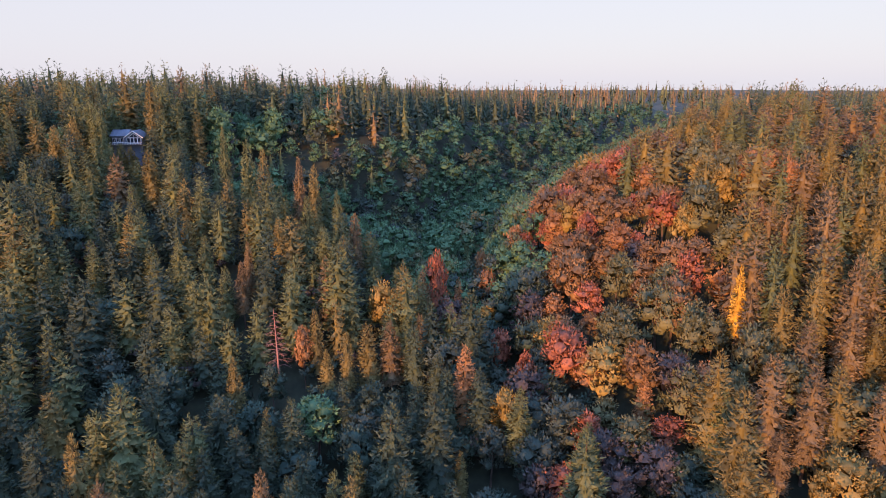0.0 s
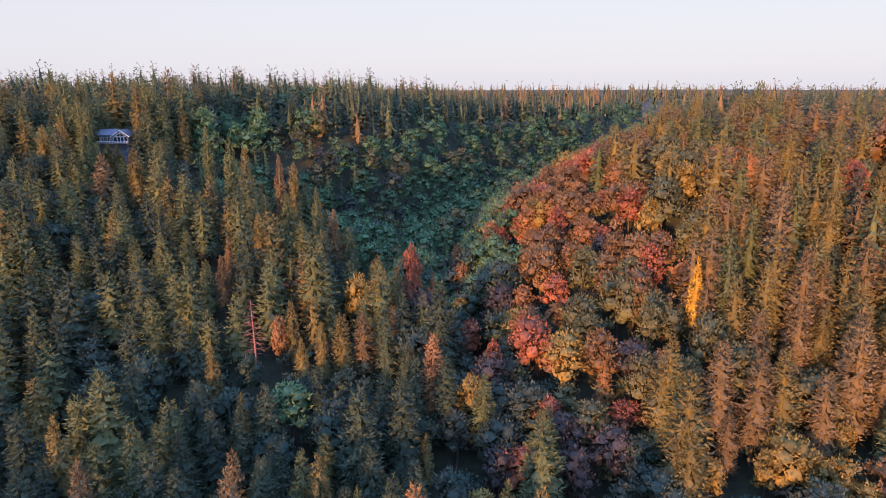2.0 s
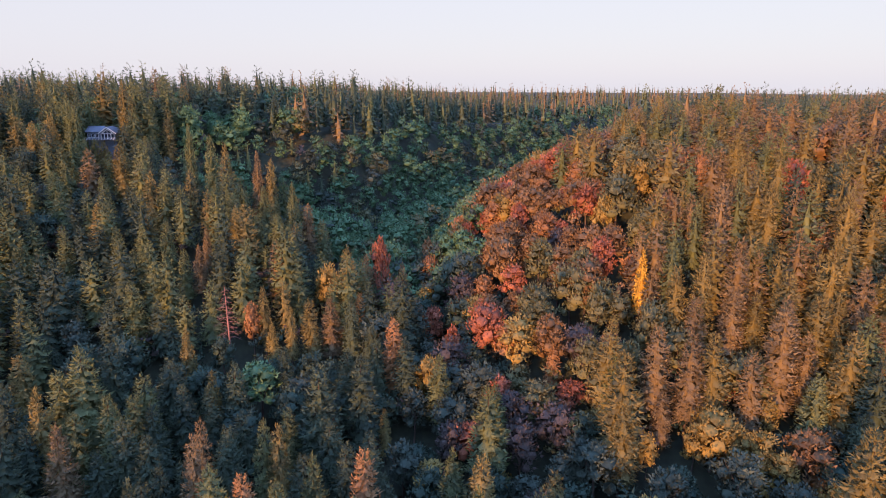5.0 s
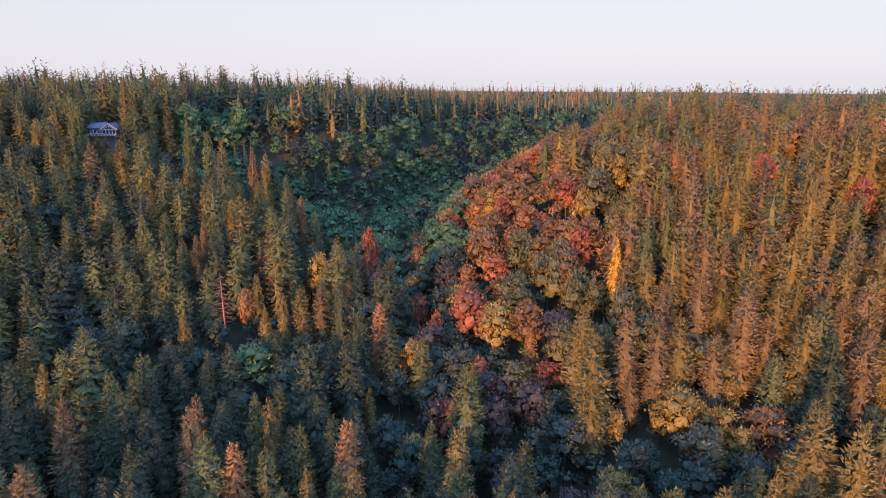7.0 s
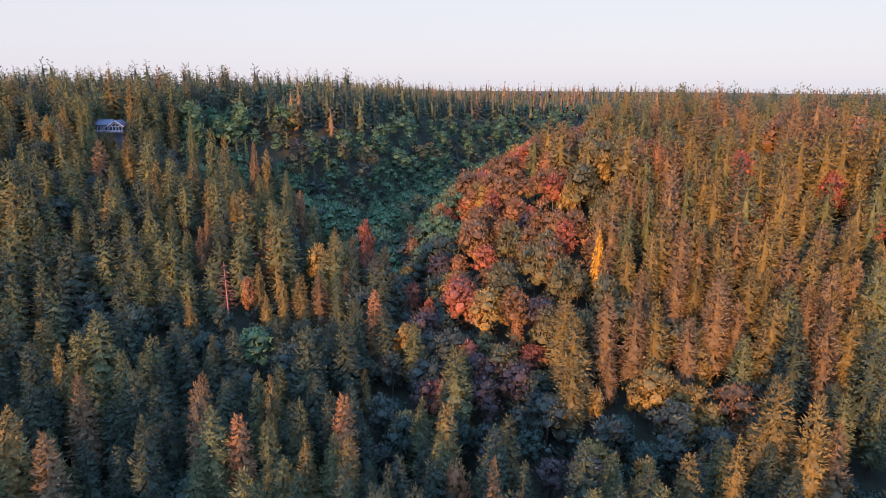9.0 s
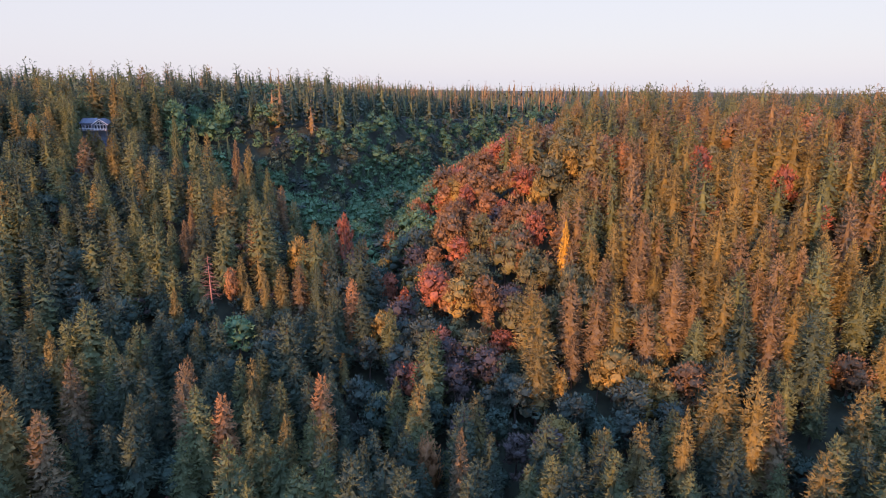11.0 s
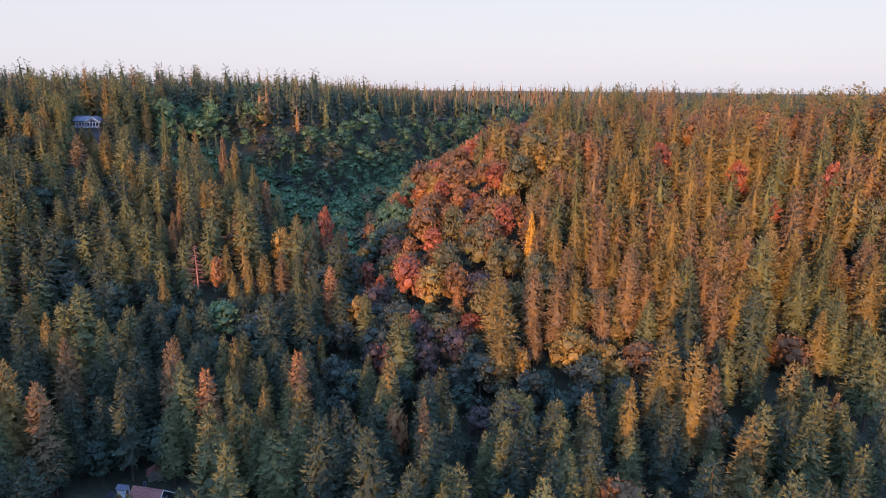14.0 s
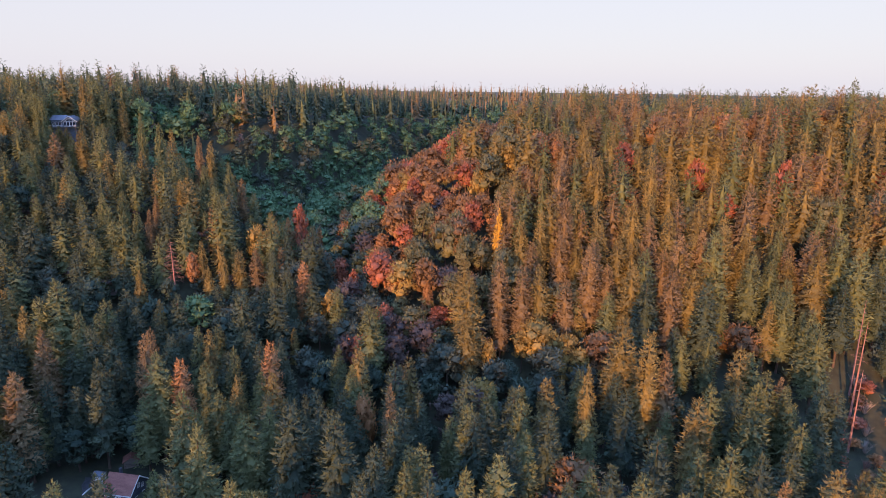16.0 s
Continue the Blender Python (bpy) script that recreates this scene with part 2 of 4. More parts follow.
def conifer_crown(rng, high, wide, boughs, each, size, clear=0.16, power=0.8, rings=5, sides=7):
    """Boughs set spirally round a stem, each a drooping plate edged with brushy sprays."""
    zb = clear * high
    prof = lambda f: wide * (1 - f) ** power * (0.72 + 0.28 * np.minimum(1, f * 5)) + 0.35
    v, t = [], []
    for i in range(rings + 1):
        f = i / rings
        for j in range(sides):
            a = 6.2832 * (j + 0.5 * (i % 2)) / sides
            r = prof(np.array(f)) * rng.uniform(0.16, 0.42)
            v.append((r * math.cos(a), r * math.sin(a), zb + (high * 0.86 - zb) * f + rng.normal(0, 0.3) * (1 - f)))
    for i in range(rings):
        for j in range(sides):
            p, q = sides * i + j, sides * i + (j + 1) % sides
            t += [(p, q, q + sides), (p, q + sides, p + sides)]
    core = (np.array(v), np.array(t))
    k = np.arange(boughs)
    fb = 1 - ((k + 0.5) / boughs) ** 0.86 * 0.985
    ab = 2.39996 * k + rng.normal(0, 0.25, boughs)
    rb = prof(fb) * rng.uniform(0.72, 1.2, boughs)
    ob = np.stack([np.cos(ab), np.sin(ab), np.zeros(boughs)], 1)
    sb = np.stack([-np.sin(ab), np.cos(ab), np.zeros(boughs)], 1)
    spread = rng.uniform(0.2, 0.34, boughs)
    at = lambda o, q, dz: ob * (rb * o)[:, None] + sb * (rb * q)[:, None] + np.stack([np.zeros(boughs)] * 2 + [zb + (high - zb) * fb + dz * rb * (1 - 0.7 * fb)], 1)
    pv = np.stack([at(0.1, 0, 0.2), at(0.5, spread, -0.3), at(0.76, 0, -0.34), at(0.5, -spread, -0.3)], 1).reshape(-1, 3)
    k4 = 4 * k[:, None]
    plates = (pv, np.concatenate([k4 + (0, 1, 2), k4 + (0, 2, 3)], 0))
    f, ang, reach = np.repeat(fb, each), np.repeat(ab, each), np.repeat(rb, each)
    n = boughs * each
    u = rng.uniform(0.25, 1.0, n) ** 0.65
    lat = rng.normal(0, 0.2, n) * reach * (1.15 - 0.6 * u)
    out, side = np.repeat(ob, each, 0), np.repeat(sb, each, 0)
    lift = np.stack([np.zeros(n)] * 2 + [zb + (high - zb) * f - 0.4 * (1 - 0.7 * f) * reach * u ** 1.4 + rng.normal(0.1, 0.3, n)], 1)
    base = out * (reach * u)[:, None] * 0.86 + side * lat[:, None] + lift
    way = out * 0.62 + side * np.sign(lat)[:, None] * 0.3 + rng.normal(size=(n, 3)) * 0.26
    way[:, 2] += rng.uniform(-0.3, 0.5, n) + 0.8 * f ** 3
    ln = size * rng.uniform(0.55, 1.45, n) * (0.55 + 0.45 * np.minimum(1, (1 - f) * 2.5))
    a = sprays_at(base, way, ln, ln * rng.uniform(0.15, 0.25, n), rng, True, 0.7 * out + (0, 0, 0.9))
    m = max(4, boughs // 6)
    top = sprays_at(np.stack([np.zeros(m), np.zeros(m), high * rng.uniform(0.84, 0.96, m)], 1), rng.normal(size=(m, 3)) * 0.25 + (0, 0, 1), np.full(m, high * 0.045), np.full(m, 0.18), rng, True)
    return rounded(joined([a, top, plates, core]), 0.45)


def rounded(crown, slope, centre=None):
    """Turns a crown's sprays outward and softens their shading towards the crown's own roundness."""
    v, t = crown
    if centre is None:
        rad = v * (1, 1, 0)
        rad = rad / (np.linalg.norm(rad, axis=1, keepdims=True) + 1e-6) + (0, 0, slope)
    else:
        rad = v - centre
    rad = rad / (np.linalg.norm(rad, axis=1, keepdims=True) + 1e-6)
    face = np.cross(v[t[:, 1]] - v[t[:, 0]], v[t[:, 2]] - v[t[:, 0]])
    face /= np.linalg.norm(face, axis=1, keepdims=True) + 1e-9
    back = (face * rad[t[:, 0]]).sum(1) < 0
    t = t.copy()
    t[back] = t[back][:, ::-1]
    face[back] *= -1
    n = rad * 0.42
    for k in range(3):
        n[t[:, k]] += face * 0.62
    return v, t, n / np.linalg.norm(n, axis=1, keepdims=True)


def icoball():
    g = (1 + 5 ** 0.5) / 2
    v = np.array([(-1, g, 0), (1, g, 0), (-1, -g, 0), (1, -g, 0), (0, -1, g), (0, 1, g), (0, -1, -g), (0, 1, -g), (g, 0, -1), (g, 0, 1), (-g, 0, -1), (-g, 0, 1)]) / math.sqrt(1 + g * g)
    t = np.array([(0, 11, 5), (0, 5, 1), (0, 1, 7), (0, 7, 10), (0, 10, 11), (1, 5, 9), (5, 11, 4), (11, 10, 2), (10, 7, 6), (7, 1, 8), (3, 9, 4), (3, 4, 2), (3, 2, 6), (3, 6, 8), (3, 8, 9), (4, 9, 5), (2, 4, 11), (6, 2, 10), (8, 6, 7), (9, 8, 1)])
    return v, t


BALL = icoball()


def broadleaf_crown(rng, high, wide, lobes, sprays, size, single=False):
    pieces, cs, rs = [], [], []
    for i in range(lobes):
        f = (i + 0.5) / lobes
        zc = high * (0.36 + 0.52 * f)
        ring = wide * math.sqrt(max(0.05, 1 - (f * 1.05 - 0.25) ** 2 * 1.5)) * rng.uniform(0.35, 0.68) * (0.25 if i == lobes - 1 else 1)
        a = 2.4 * i + rng.uniform(-0.5, 0.5)
        cs.append((ring * math.cos(a), ring * math.sin(a), zc)); rs.append(wide * rng.uniform(0.34, 0.54))
    cs, rs = np.array(cs), np.array(rs)
    for c, r in zip(cs, rs):
        pieces.append((BALL[0] * rng.uniform(0.42, 0.62, (12, 1)) * r * (1, 1, 0.9) + c, BALL[1]))
    k = rng.integers(0, lobes, sprays)
    d = rng.normal(size=(sprays, 3)); d[:, 2] = np.abs(d[:, 2]) * 0.9 - 0.3 * rng.random(sprays)
    d /= np.linalg.norm(d, axis=1, keepdims=True)
    b = cs[k] + d * (rs[k] * rng.uniform(0.45, 0.95, sprays))[:, None]
    turn = d * 0.8 + rng.normal(size=(sprays, 3)) * 0.4 + (0, 0, 0.6)
    turn /= np.linalg.norm(turn, axis=1, keepdims=True)
    ln = size * rng.uniform(0.6, 1.4, sprays)
    pieces.append(sprays_at(b, turn, ln, ln * rng.uniform(0.22, 0.38, sprays), rng, single))
    return rounded(joined(pieces), 0, np.array((0, 0, high * 0.5)))


def conifer_trunk(rng, high):
    x, y = rng.uniform(-0.25, 0.25, 2)
    return tube([(0, 0, -1.2), (0, 0, 0.4), (x, y, high * 0.45), (x * 0.4, y * 0.4, high * 0.93)], (0.55, 0.42, 0.28, 0.06), 7)


def broadleaf_trunk(rng, high, wide):
    x, y = rng.uniform(-0.5, 0.5, 2)
    fork = np.array((x, y, high * 0.42))
    pieces = [tube([(0, 0, -1.2), (0, 0, 0.3), (x * 0.6, y * 0.6, high * 0.22), fork], (0.5, 0.36, 0.28, 0.22), 7)]
    for i in range(5):
        a = 1.26 * i + rng.uniform(-0.4, 0.4)
        end = fork + (wide * 0.62 * math.cos(a), wide * 0.62 * math.sin(a), high * rng.uniform(0.22, 0.42))
        pieces.append(tube([fork - (0, 0, 0.3 * i), (fork + end) / 2 + (0, 0, 0.5), end], (0.17, 0.11, 0.04), 5))
    return joined(pieces)


rng = np.random.default_rng(7)
# the templates: nearest, middle and far trees
SHAPES = ((5.6, 0.2, 0.56), (5.1, 0.16, 0.5), (6.1, 0.2, 0.66), (4.7, 0.2, 0.48), (5.5, 0.24, 0.74))
CON_NEAR = [conifer_crown(rng, 26, w, 100, 18, 1.1, cl, pw, 7, 6) for w, cl, pw in SHAPES]
CON_MID = [conifer_crown(rng, 26, w, 66, 11, 1.3, cl, pw, 5, 6) for w, cl, pw in SHAPES]
CON_FAR = [conifer_crown(rng, 26, w, 26, 4, 1.45, cl, pw, 3, 5) for w, cl, pw in ((5.6, 0.14, 0.6), (5.0, 0.26, 0.52), (6.2, 0.2, 0.72), (5.0, 0.16, 0.5))]
CON_TINY = [conifer_crown(rng, 26, w, 9, 1, 2.4, 0.05, 0.6, 2, 4) for w in (6.4, 7.2, 5.6)]
BRO_CANYON = [broadleaf_crown(rng, 18, w, 7, 250, 1.1, True) for w in (6.2, 5.4, 7.0, 4.8)]
BUSH = [broadleaf_crown(rng, 18, w, 3, 70, 2.0, True) for w in (6.0, 7.0)]
BRO_NEAR = [broadleaf_crown(rng, 18, w, 13, 1050, 0.95, True) for w in (6.2, 5.6, 6.8, 4.9)]
BRO_MID = [broadleaf_crown(rng, 18, w, 11, 700, 1.1, True) for w in (6.2, 5.6, 6.8, 4.9)]
TRUNK_C = [conifer_trunk(rng, 26) for _ in range(3)]
TRUNK_B = [broadleaf_trunk(rng, 18, 4.8) for _ in range(3)]


def scatter(x0, x1, y0, y1, step, keep):
    """A loose, uneven grid of places."""
    xs, ys = np.meshgrid(np.arange(x0, x1, step), np.arange(y0, y1, step * 0.9))
    xs = xs + (np.arange(xs.shape[0]) % 2)[:, None] * step / 2
    p = np.stack([xs.ravel(), ys.ravel()], 1) + rng.uniform(-0.38, 0.38, (xs.size, 2)) * step
    return p[keep(p[:, 0], p[:, 1])]


def patch(x, y, s=0.02):
    """Slow patches of -1 to 1 over the plan."""
    return np.sin(x * s * 2.1 + 1.3) * np.cos(y * s * 1.7 + 0.4) * 0.6 + np.sin(x * s * 4.3 + y * s * 3.1) * 0.4


def hollow(x, y):
    """The shaded head of the side valley behind the spur."""
    return (y > 257) & (y < 335) & (x > -104) & (x < canyon_line(y))


def left_spur(x, y):
    """The conifer-clad spur that comes down beside the canyon."""
    return (x < canyon_line(y) - 32 - 0.6 * np.clip(y - 205, 0, 200)) & (y < 330) & ~hollow(x, y)


def kinds(x, y):
    """What grows where: (is conifer, tint)."""
    z = land(x, y)
    n = len(x)
    d = x - canyon_line(y)
    u, v, pt = rng.random(n), rng.random(n), patch(x, y)
    plateau = z > 64
    left = left_spur(x, y)
    right = (d > 34 + 0.7 * (y - 150)) & (d > 30) & (y > 128) & (y < 330)
    top = right & (y > 228)
    edge = (d > 6) & ~right & (y > 150) & (y < 330)
    canyon = (y >= 212) & ~plateau & ~right & ~edge & ~left
    glade = left & (y > 138) & (y < 170) & (x > -95)
    front = (y < np.where((d > -10) & (d < 85), 104, 116)) | (y < 128) & (d > 88)
    pc = np.full(n, 0.13)
    pc[left] = 0.95
    pc[glade] = 0.4
    pc[right] = 0.93
    pc[top] = 0.5
    pc[edge] = 0.06
    pc[canyon] = 0.07
    pc[plateau & ~right] = 0.85
    pc[hollow(x, y)] = 0.3
    pc[front] = 0.85
    con = u < pc
    # needles: 0 dark, deepened for shade, 1 olive, 2 golden, 3 brown
    cl = np.select([v < 0.25, v < 0.84 - 0.1 * pt, v < 0.98], [0, 1, 2], 3)
    # extra dark needles low on the spur imitate the shade there
    cl = np.where(left & (y < 178) & (u < 0.4), 0, cl)
    cr = np.select([v < 0.03, v < 0.24, v < 0.72 + 0.2 * pt], [0, 1, 2], 3)
    # canyon, hollow and far plateau: mostly dark needles, shade put into the tint
    cp = np.select([v < 0.72, v < 0.93], [0, 1], 3)
    # front wood: dark needles stand in for shade, fewer on the sunlit side
    cl = np.where(front & (u < np.where(d > 10, 0.15, 0.4)), 0, cl)
    tint = np.where(right | edge, cr, np.where(canyon | hollow(x, y) | plateau & (y > 330), cp, cl))
    # leaves: 0 deep green, 1 grey green, 2 rust, 3 orange, 4 red, 5 yellow, 6 mauve, 7 olive, 8 shaded green
    be = np.select([v < 0.36, v < 0.5, v < 0.54, v < 0.6, v < 0.64], [2, 3, 4, 5, 6], 7)
    rim = edge & (d < 58) & (y > 212)
    be = np.where(rim, np.select([v < 0.4, v < 0.72, v < 0.9], [2, 3, 4], 5), be)
    be = np.where(top, np.select([v < 0.5, v < 0.66, v < 0.8, v < 0.86], [2, 3, 7, 4], 1), be)
    bc = np.select([v < 0.68, v < 0.86, v < 0.94], [0, 1, 7], 6)
    # valley floor and spur: mostly darkened leaves, painting in the shade there
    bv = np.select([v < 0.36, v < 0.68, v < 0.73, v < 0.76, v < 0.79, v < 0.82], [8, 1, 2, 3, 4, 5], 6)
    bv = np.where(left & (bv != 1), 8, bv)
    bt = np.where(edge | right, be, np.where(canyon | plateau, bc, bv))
    return con, np.where(con, tint, bt)


def near_keep(x, y):
    return (x > -45 - 0.62 * (y + 30)) & (x < 120 + 0.78 * (y + 20))


sites = scatter(-330, 420, 40, 335, 8.8, near_keep)
bowl = lambda x, y: (land(x, y) < 62) & (x > -45 - 0.62 * (y + 30)) & (x < canyon_line(y) + 14) & ~left_spur(x, y)
sites = sites[~(bowl(sites[:, 0], sites[:, 1]) & (sites[:, 1] > 212))]
con, tint = kinds(sites[:, 0], sites[:, 1])
wild = (sites[:, 1] > 212) & (land(sites[:, 0], sites[:, 1]) < 60) & (sites[:, 0] < canyon_line(sites[:, 1]) + 18)
size = np.where(wild, 0.84, 1) * rng.normal(0.97, 0.17, len(sites)).clip(0.5, 1.35)
sd = sites[:, 0] - canyon_line(sites[:, 1])
tall = np.where(con & ((sites[:, 1] < 128) | (sd > 34 + 0.7 * (sites[:, 1] - 150)) & (sites[:, 1] < 215)), 1.14, np.where(con, 1.06, 1.0))
tall = np.where((sd > 60) & (sites[:, 1] > 235), 0.88, tall)
tall = np.where(~con & (sites[:, 1] < 165), 0.86, tall)
turn = rng.uniform(0, 6.283, len(sites))
# trees that stand out: x, y, top, width, tint
GOLDEN_FIRS = [(-41.2, 214.7, 53.2, 1, 1), (-34.8, 217.2, 49, 0.8, 2), (-49.6, 230, 61.1, 0.75, 1), (-48.4, 238, 71.2, 0.75, 2), (-54.2, 240, 73.9, 0.7, 3), (-69, 246, 76.8, 0.75, 2), (-76.2, 250, 79.2, 0.85, 1), (-56.7, 215.4, 55.9, 0.85, 2), (-78.1, 173.6, 39.3, 1.05, 1), (-104.1, 207.9, 58.3, 0.95, 2), (-126.4, 220.9, 68.4, 1, 1), (-111.3, 242.9, 76.1, 0.85, 2), (-106.3, 257.9, 78.4, 0.85, 1), (-151.2, 252, 84.8, 0.85, 2)]
OLIVE_FIRS = [(-86.3, 254, 83.7, 0.7, 1), (-77.5, 202.4, 53.3, 0.75, 1), (-69.2, 195.1, 44.7, 0.7, 1), (-85.7, 201, 51.8, 0.8, 1), (-110.2, 225.4, 66, 0.8, 1), (-119.8, 187.1, 49.4, 0.9, 1), (-109, 193.3, 51.6, 0.8, 1), (-93.8, 199.3, 51, 0.8, 1), (-40, 238, 61.9, 0.6, 1), (-33, 232, 54.2, 0.8, 3), (-64.3, 196.3, 45.7, 0.7, 3), (-65, 206.7, 50, 0.45, 3), (-87.4, 213.3, 57.4, 0.8, 2), (-135.2, 208.3, 61.5, 0.9, 2)]
SPUR_FIRS = [(-16.2, 213.5, 38.8, 0.7, 1), (-7.2, 208.9, 39.2, 0.85, 3), (-38.1, 179.8, 35.9, 0.6, 2), (-22.2, 176.8, 32.5, 0.9, 2), (-15.7, 178.4, 32.5, 0.85, 3), (-28.2, 174.8, 30.3, 0.6, 2), (-33.9, 172.7, 26.2, 0.6, 2), (-7.3, 188.3, 31.2, 0.6, 3), (5.2, 222, 32.6, 0.5, 5), (55.3, 161.8, 23.2, 0.6, 5), (6.2, 163.5, 31.1, 1, 5), (-57.4, 162.4, 27.8, 0.7, 2), (-8.4, 175.3, 32.6, 0.8, 0), (1.1, 160, 25.6, 0.8, 0)]
VALLEY_FIRS = [(-23.1, 121.1, 20.2, 0.85, 1), (-19.4, 119.3, 19.4, 0.95, 2), (-9.5, 112.2, 15.9, 1, 1), (3, 108.5, 19.7, 1.05, 5), (-39.7, 122.9, 19, 0.7, 3), (-9.8, 141.2, 10, 0.5, 5), (4.6, 144.4, 10.7, 0.5, 2), (-80.9, 124.8, 26, 0.95, 2), (-63.9, 126.3, 23.8, 0.95, 1), (-59.1, 136.3, 24.7, 1.15, 1), (-44.1, 145.3, 21.8, 0.6, 2), (-36.7, 110.2, 21.6, 1, 3), (-69.1, 112.6, 22.8, 1.1, 3), (-23.8, 103.6, 16.4, 1, 5)]
FRONT_FIRS = [(-15.6, 101.4, 15.8, 0.95, 1), (-5, 96.6, 13.2, 0.8, 2), (6, 95.5, 15.1, 1, 2), (23.7, 118.7, 13.2, 1, 1), (30.6, 114.7, 14.2, 1.1, 2), (47.5, 110.2, 12.9, 1, 2), (41.6, 87.4, 14.3, 0.7, 3), (16, 91.8, 9.1, 0.7, 0), (102.5, 93.8, 15.9, 0.8, 2), (88.3, 88, 15.2, 1, 2), (122.1, 96.3, 26, 1.25, 2), (127.2, 94.7, 19.8, 0.9, 3), (-63.9, 87.7, 20, 1.2, 3), (-45.3, 96.6, 19, 1.1, 0)]
SLOPE_FIRS = [(110.8, 164.8, 56, 1.1, 3), (101.3, 166.6, 50.8, 0.9, 2), (130.2, 188.5, 70.5, 0.95, 2), (149.6, 177.5, 70, 0.95, 2), (137.5, 161.7, 56.6, 1.1, 2), (140.9, 151.5, 50.8, 1.1, 3), (116.1, 144.7, 41.9, 1.2, 3), (148.7, 151.9, 52.4, 1.1, 2), (140.3, 126, 37.9, 1.2, 3), (132.6, 223.4, 82.1, 1, 2), (148.9, 284, 101, 1.1, 1), (121.6, 284, 95.9, 1.1, 2), (162.1, 156.5, 58.6, 1.1, 2), (94, 169.1, 46.3, 1, 2)]
RED_TREES = [(-2.3, 213, 44.3, 0.75, 4), (51.3, 224.9, 56.1, 0.9, 4), (48.7, 255, 60.8, 1, 4), (64.5, 282, 67.2, 1, 4), (76.1, 193.3, 50, 1, 4), (148.1, 209.2, 74.9, 1.2, 4), (35.3, 176.9, 31.4, 1.15, 4), (24.7, 178.4, 23.1, 0.6, 4), (17.7, 190.8, 25.1, 0.7, 4), (38.3, 153, 16.5, 0.95, 4), (29.9, 139.8, 9.1, 0.9, 4), (32.5, 246, 44.1, 0.9, 4), (175.7, 193.1, 68.9, 0.9, 4)]
ORANGE_TREES = [(14.8, 250, 35.9, 0.6, 3), (16.2, 232, 32.5, 0.7, 3), (28.6, 252, 45.6, 0.9, 3), (42.7, 204.2, 47.7, 1.4, 2), (74.2, 286, 71.8, 1, 3), (73.5, 221.7, 66.4, 1.1, 2), (91.5, 282, 79.6, 1.2, 2), (11.4, 190, 28, 0.8, 3), (-41.6, 178.1, 31.1, 0.65, 3), (32.9, 99.4, 4.5, 0.7, 3), (119.1, 222.2, 75, 0.9, 3), (101.4, 206, 64, 1.2, 2), (54.9, 165.5, 31.6, 1.1, 2), (111.9, 229.7, 78.2, 0.9, 3)]
GOLD_TREES = [(96.6, 221.8, 73.2, 1, 5), (80.9, 211.6, 61.4, 0.8, 5), (102.7, 150.4, 23.7, 0.72, 5), (94.3, 133.6, 16.1, 1.2, 5), (99.2, 129.9, 13.9, 1, 5), (104.4, 127.6, 13.2, 0.9, 5), (108.3, 122.6, 9.7, 0.9, 5), (76.9, 133.4, 8.9, 0.5, 5), (82, 99.2, 6.6, 1, 5), (16.9, 160.1, 20, 0.8, 5), (111.5, 138.8, 16.6, 0.6, 5), (-20.2, 201.2, 37.2, 0.8, 5), (88.8, 132.2, 12.8, 0.8, 5), (100, 121, 7.1, 0.8, 5)]
OLIVE_TREES = [(55.3, 195.2, 49, 1.1, 7), (64, 181.8, 43.2, 1.2, 7), (76.8, 156, 27, 1.1, 7), (91.5, 156.8, 30.5, 1.2, 7), (123.4, 137.4, 23.4, 0.9, 7), (86.3, 166.3, 35.3, 1.1, 7), (70.2, 172.1, 37.6, 1, 7), (65.3, 158.1, 27.2, 1, 7)]
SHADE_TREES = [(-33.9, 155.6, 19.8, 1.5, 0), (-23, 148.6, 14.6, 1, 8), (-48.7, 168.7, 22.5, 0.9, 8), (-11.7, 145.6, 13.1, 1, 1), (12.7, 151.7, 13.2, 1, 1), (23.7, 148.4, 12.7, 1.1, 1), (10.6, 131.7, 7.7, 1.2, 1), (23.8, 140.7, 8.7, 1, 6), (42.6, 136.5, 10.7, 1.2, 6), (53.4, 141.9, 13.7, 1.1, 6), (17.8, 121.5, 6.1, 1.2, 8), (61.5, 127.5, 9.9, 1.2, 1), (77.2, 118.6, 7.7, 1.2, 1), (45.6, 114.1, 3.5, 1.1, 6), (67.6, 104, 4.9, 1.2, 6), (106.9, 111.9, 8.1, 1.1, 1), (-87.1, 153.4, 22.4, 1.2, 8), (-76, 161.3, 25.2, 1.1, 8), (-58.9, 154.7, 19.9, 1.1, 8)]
STANDOUT_FIRS = GOLDEN_FIRS + OLIVE_FIRS + SPUR_FIRS + VALLEY_FIRS + FRONT_FIRS + SLOPE_FIRS + [(86.2, 178.8, 49, 0.62, 4)]
STANDOUT_TREES = RED_TREES + ORANGE_TREES + GOLD_TREES + OLIVE_TREES + SHADE_TREES
RX, RY = 192.0, 92.0          # the bare bank beside the slope
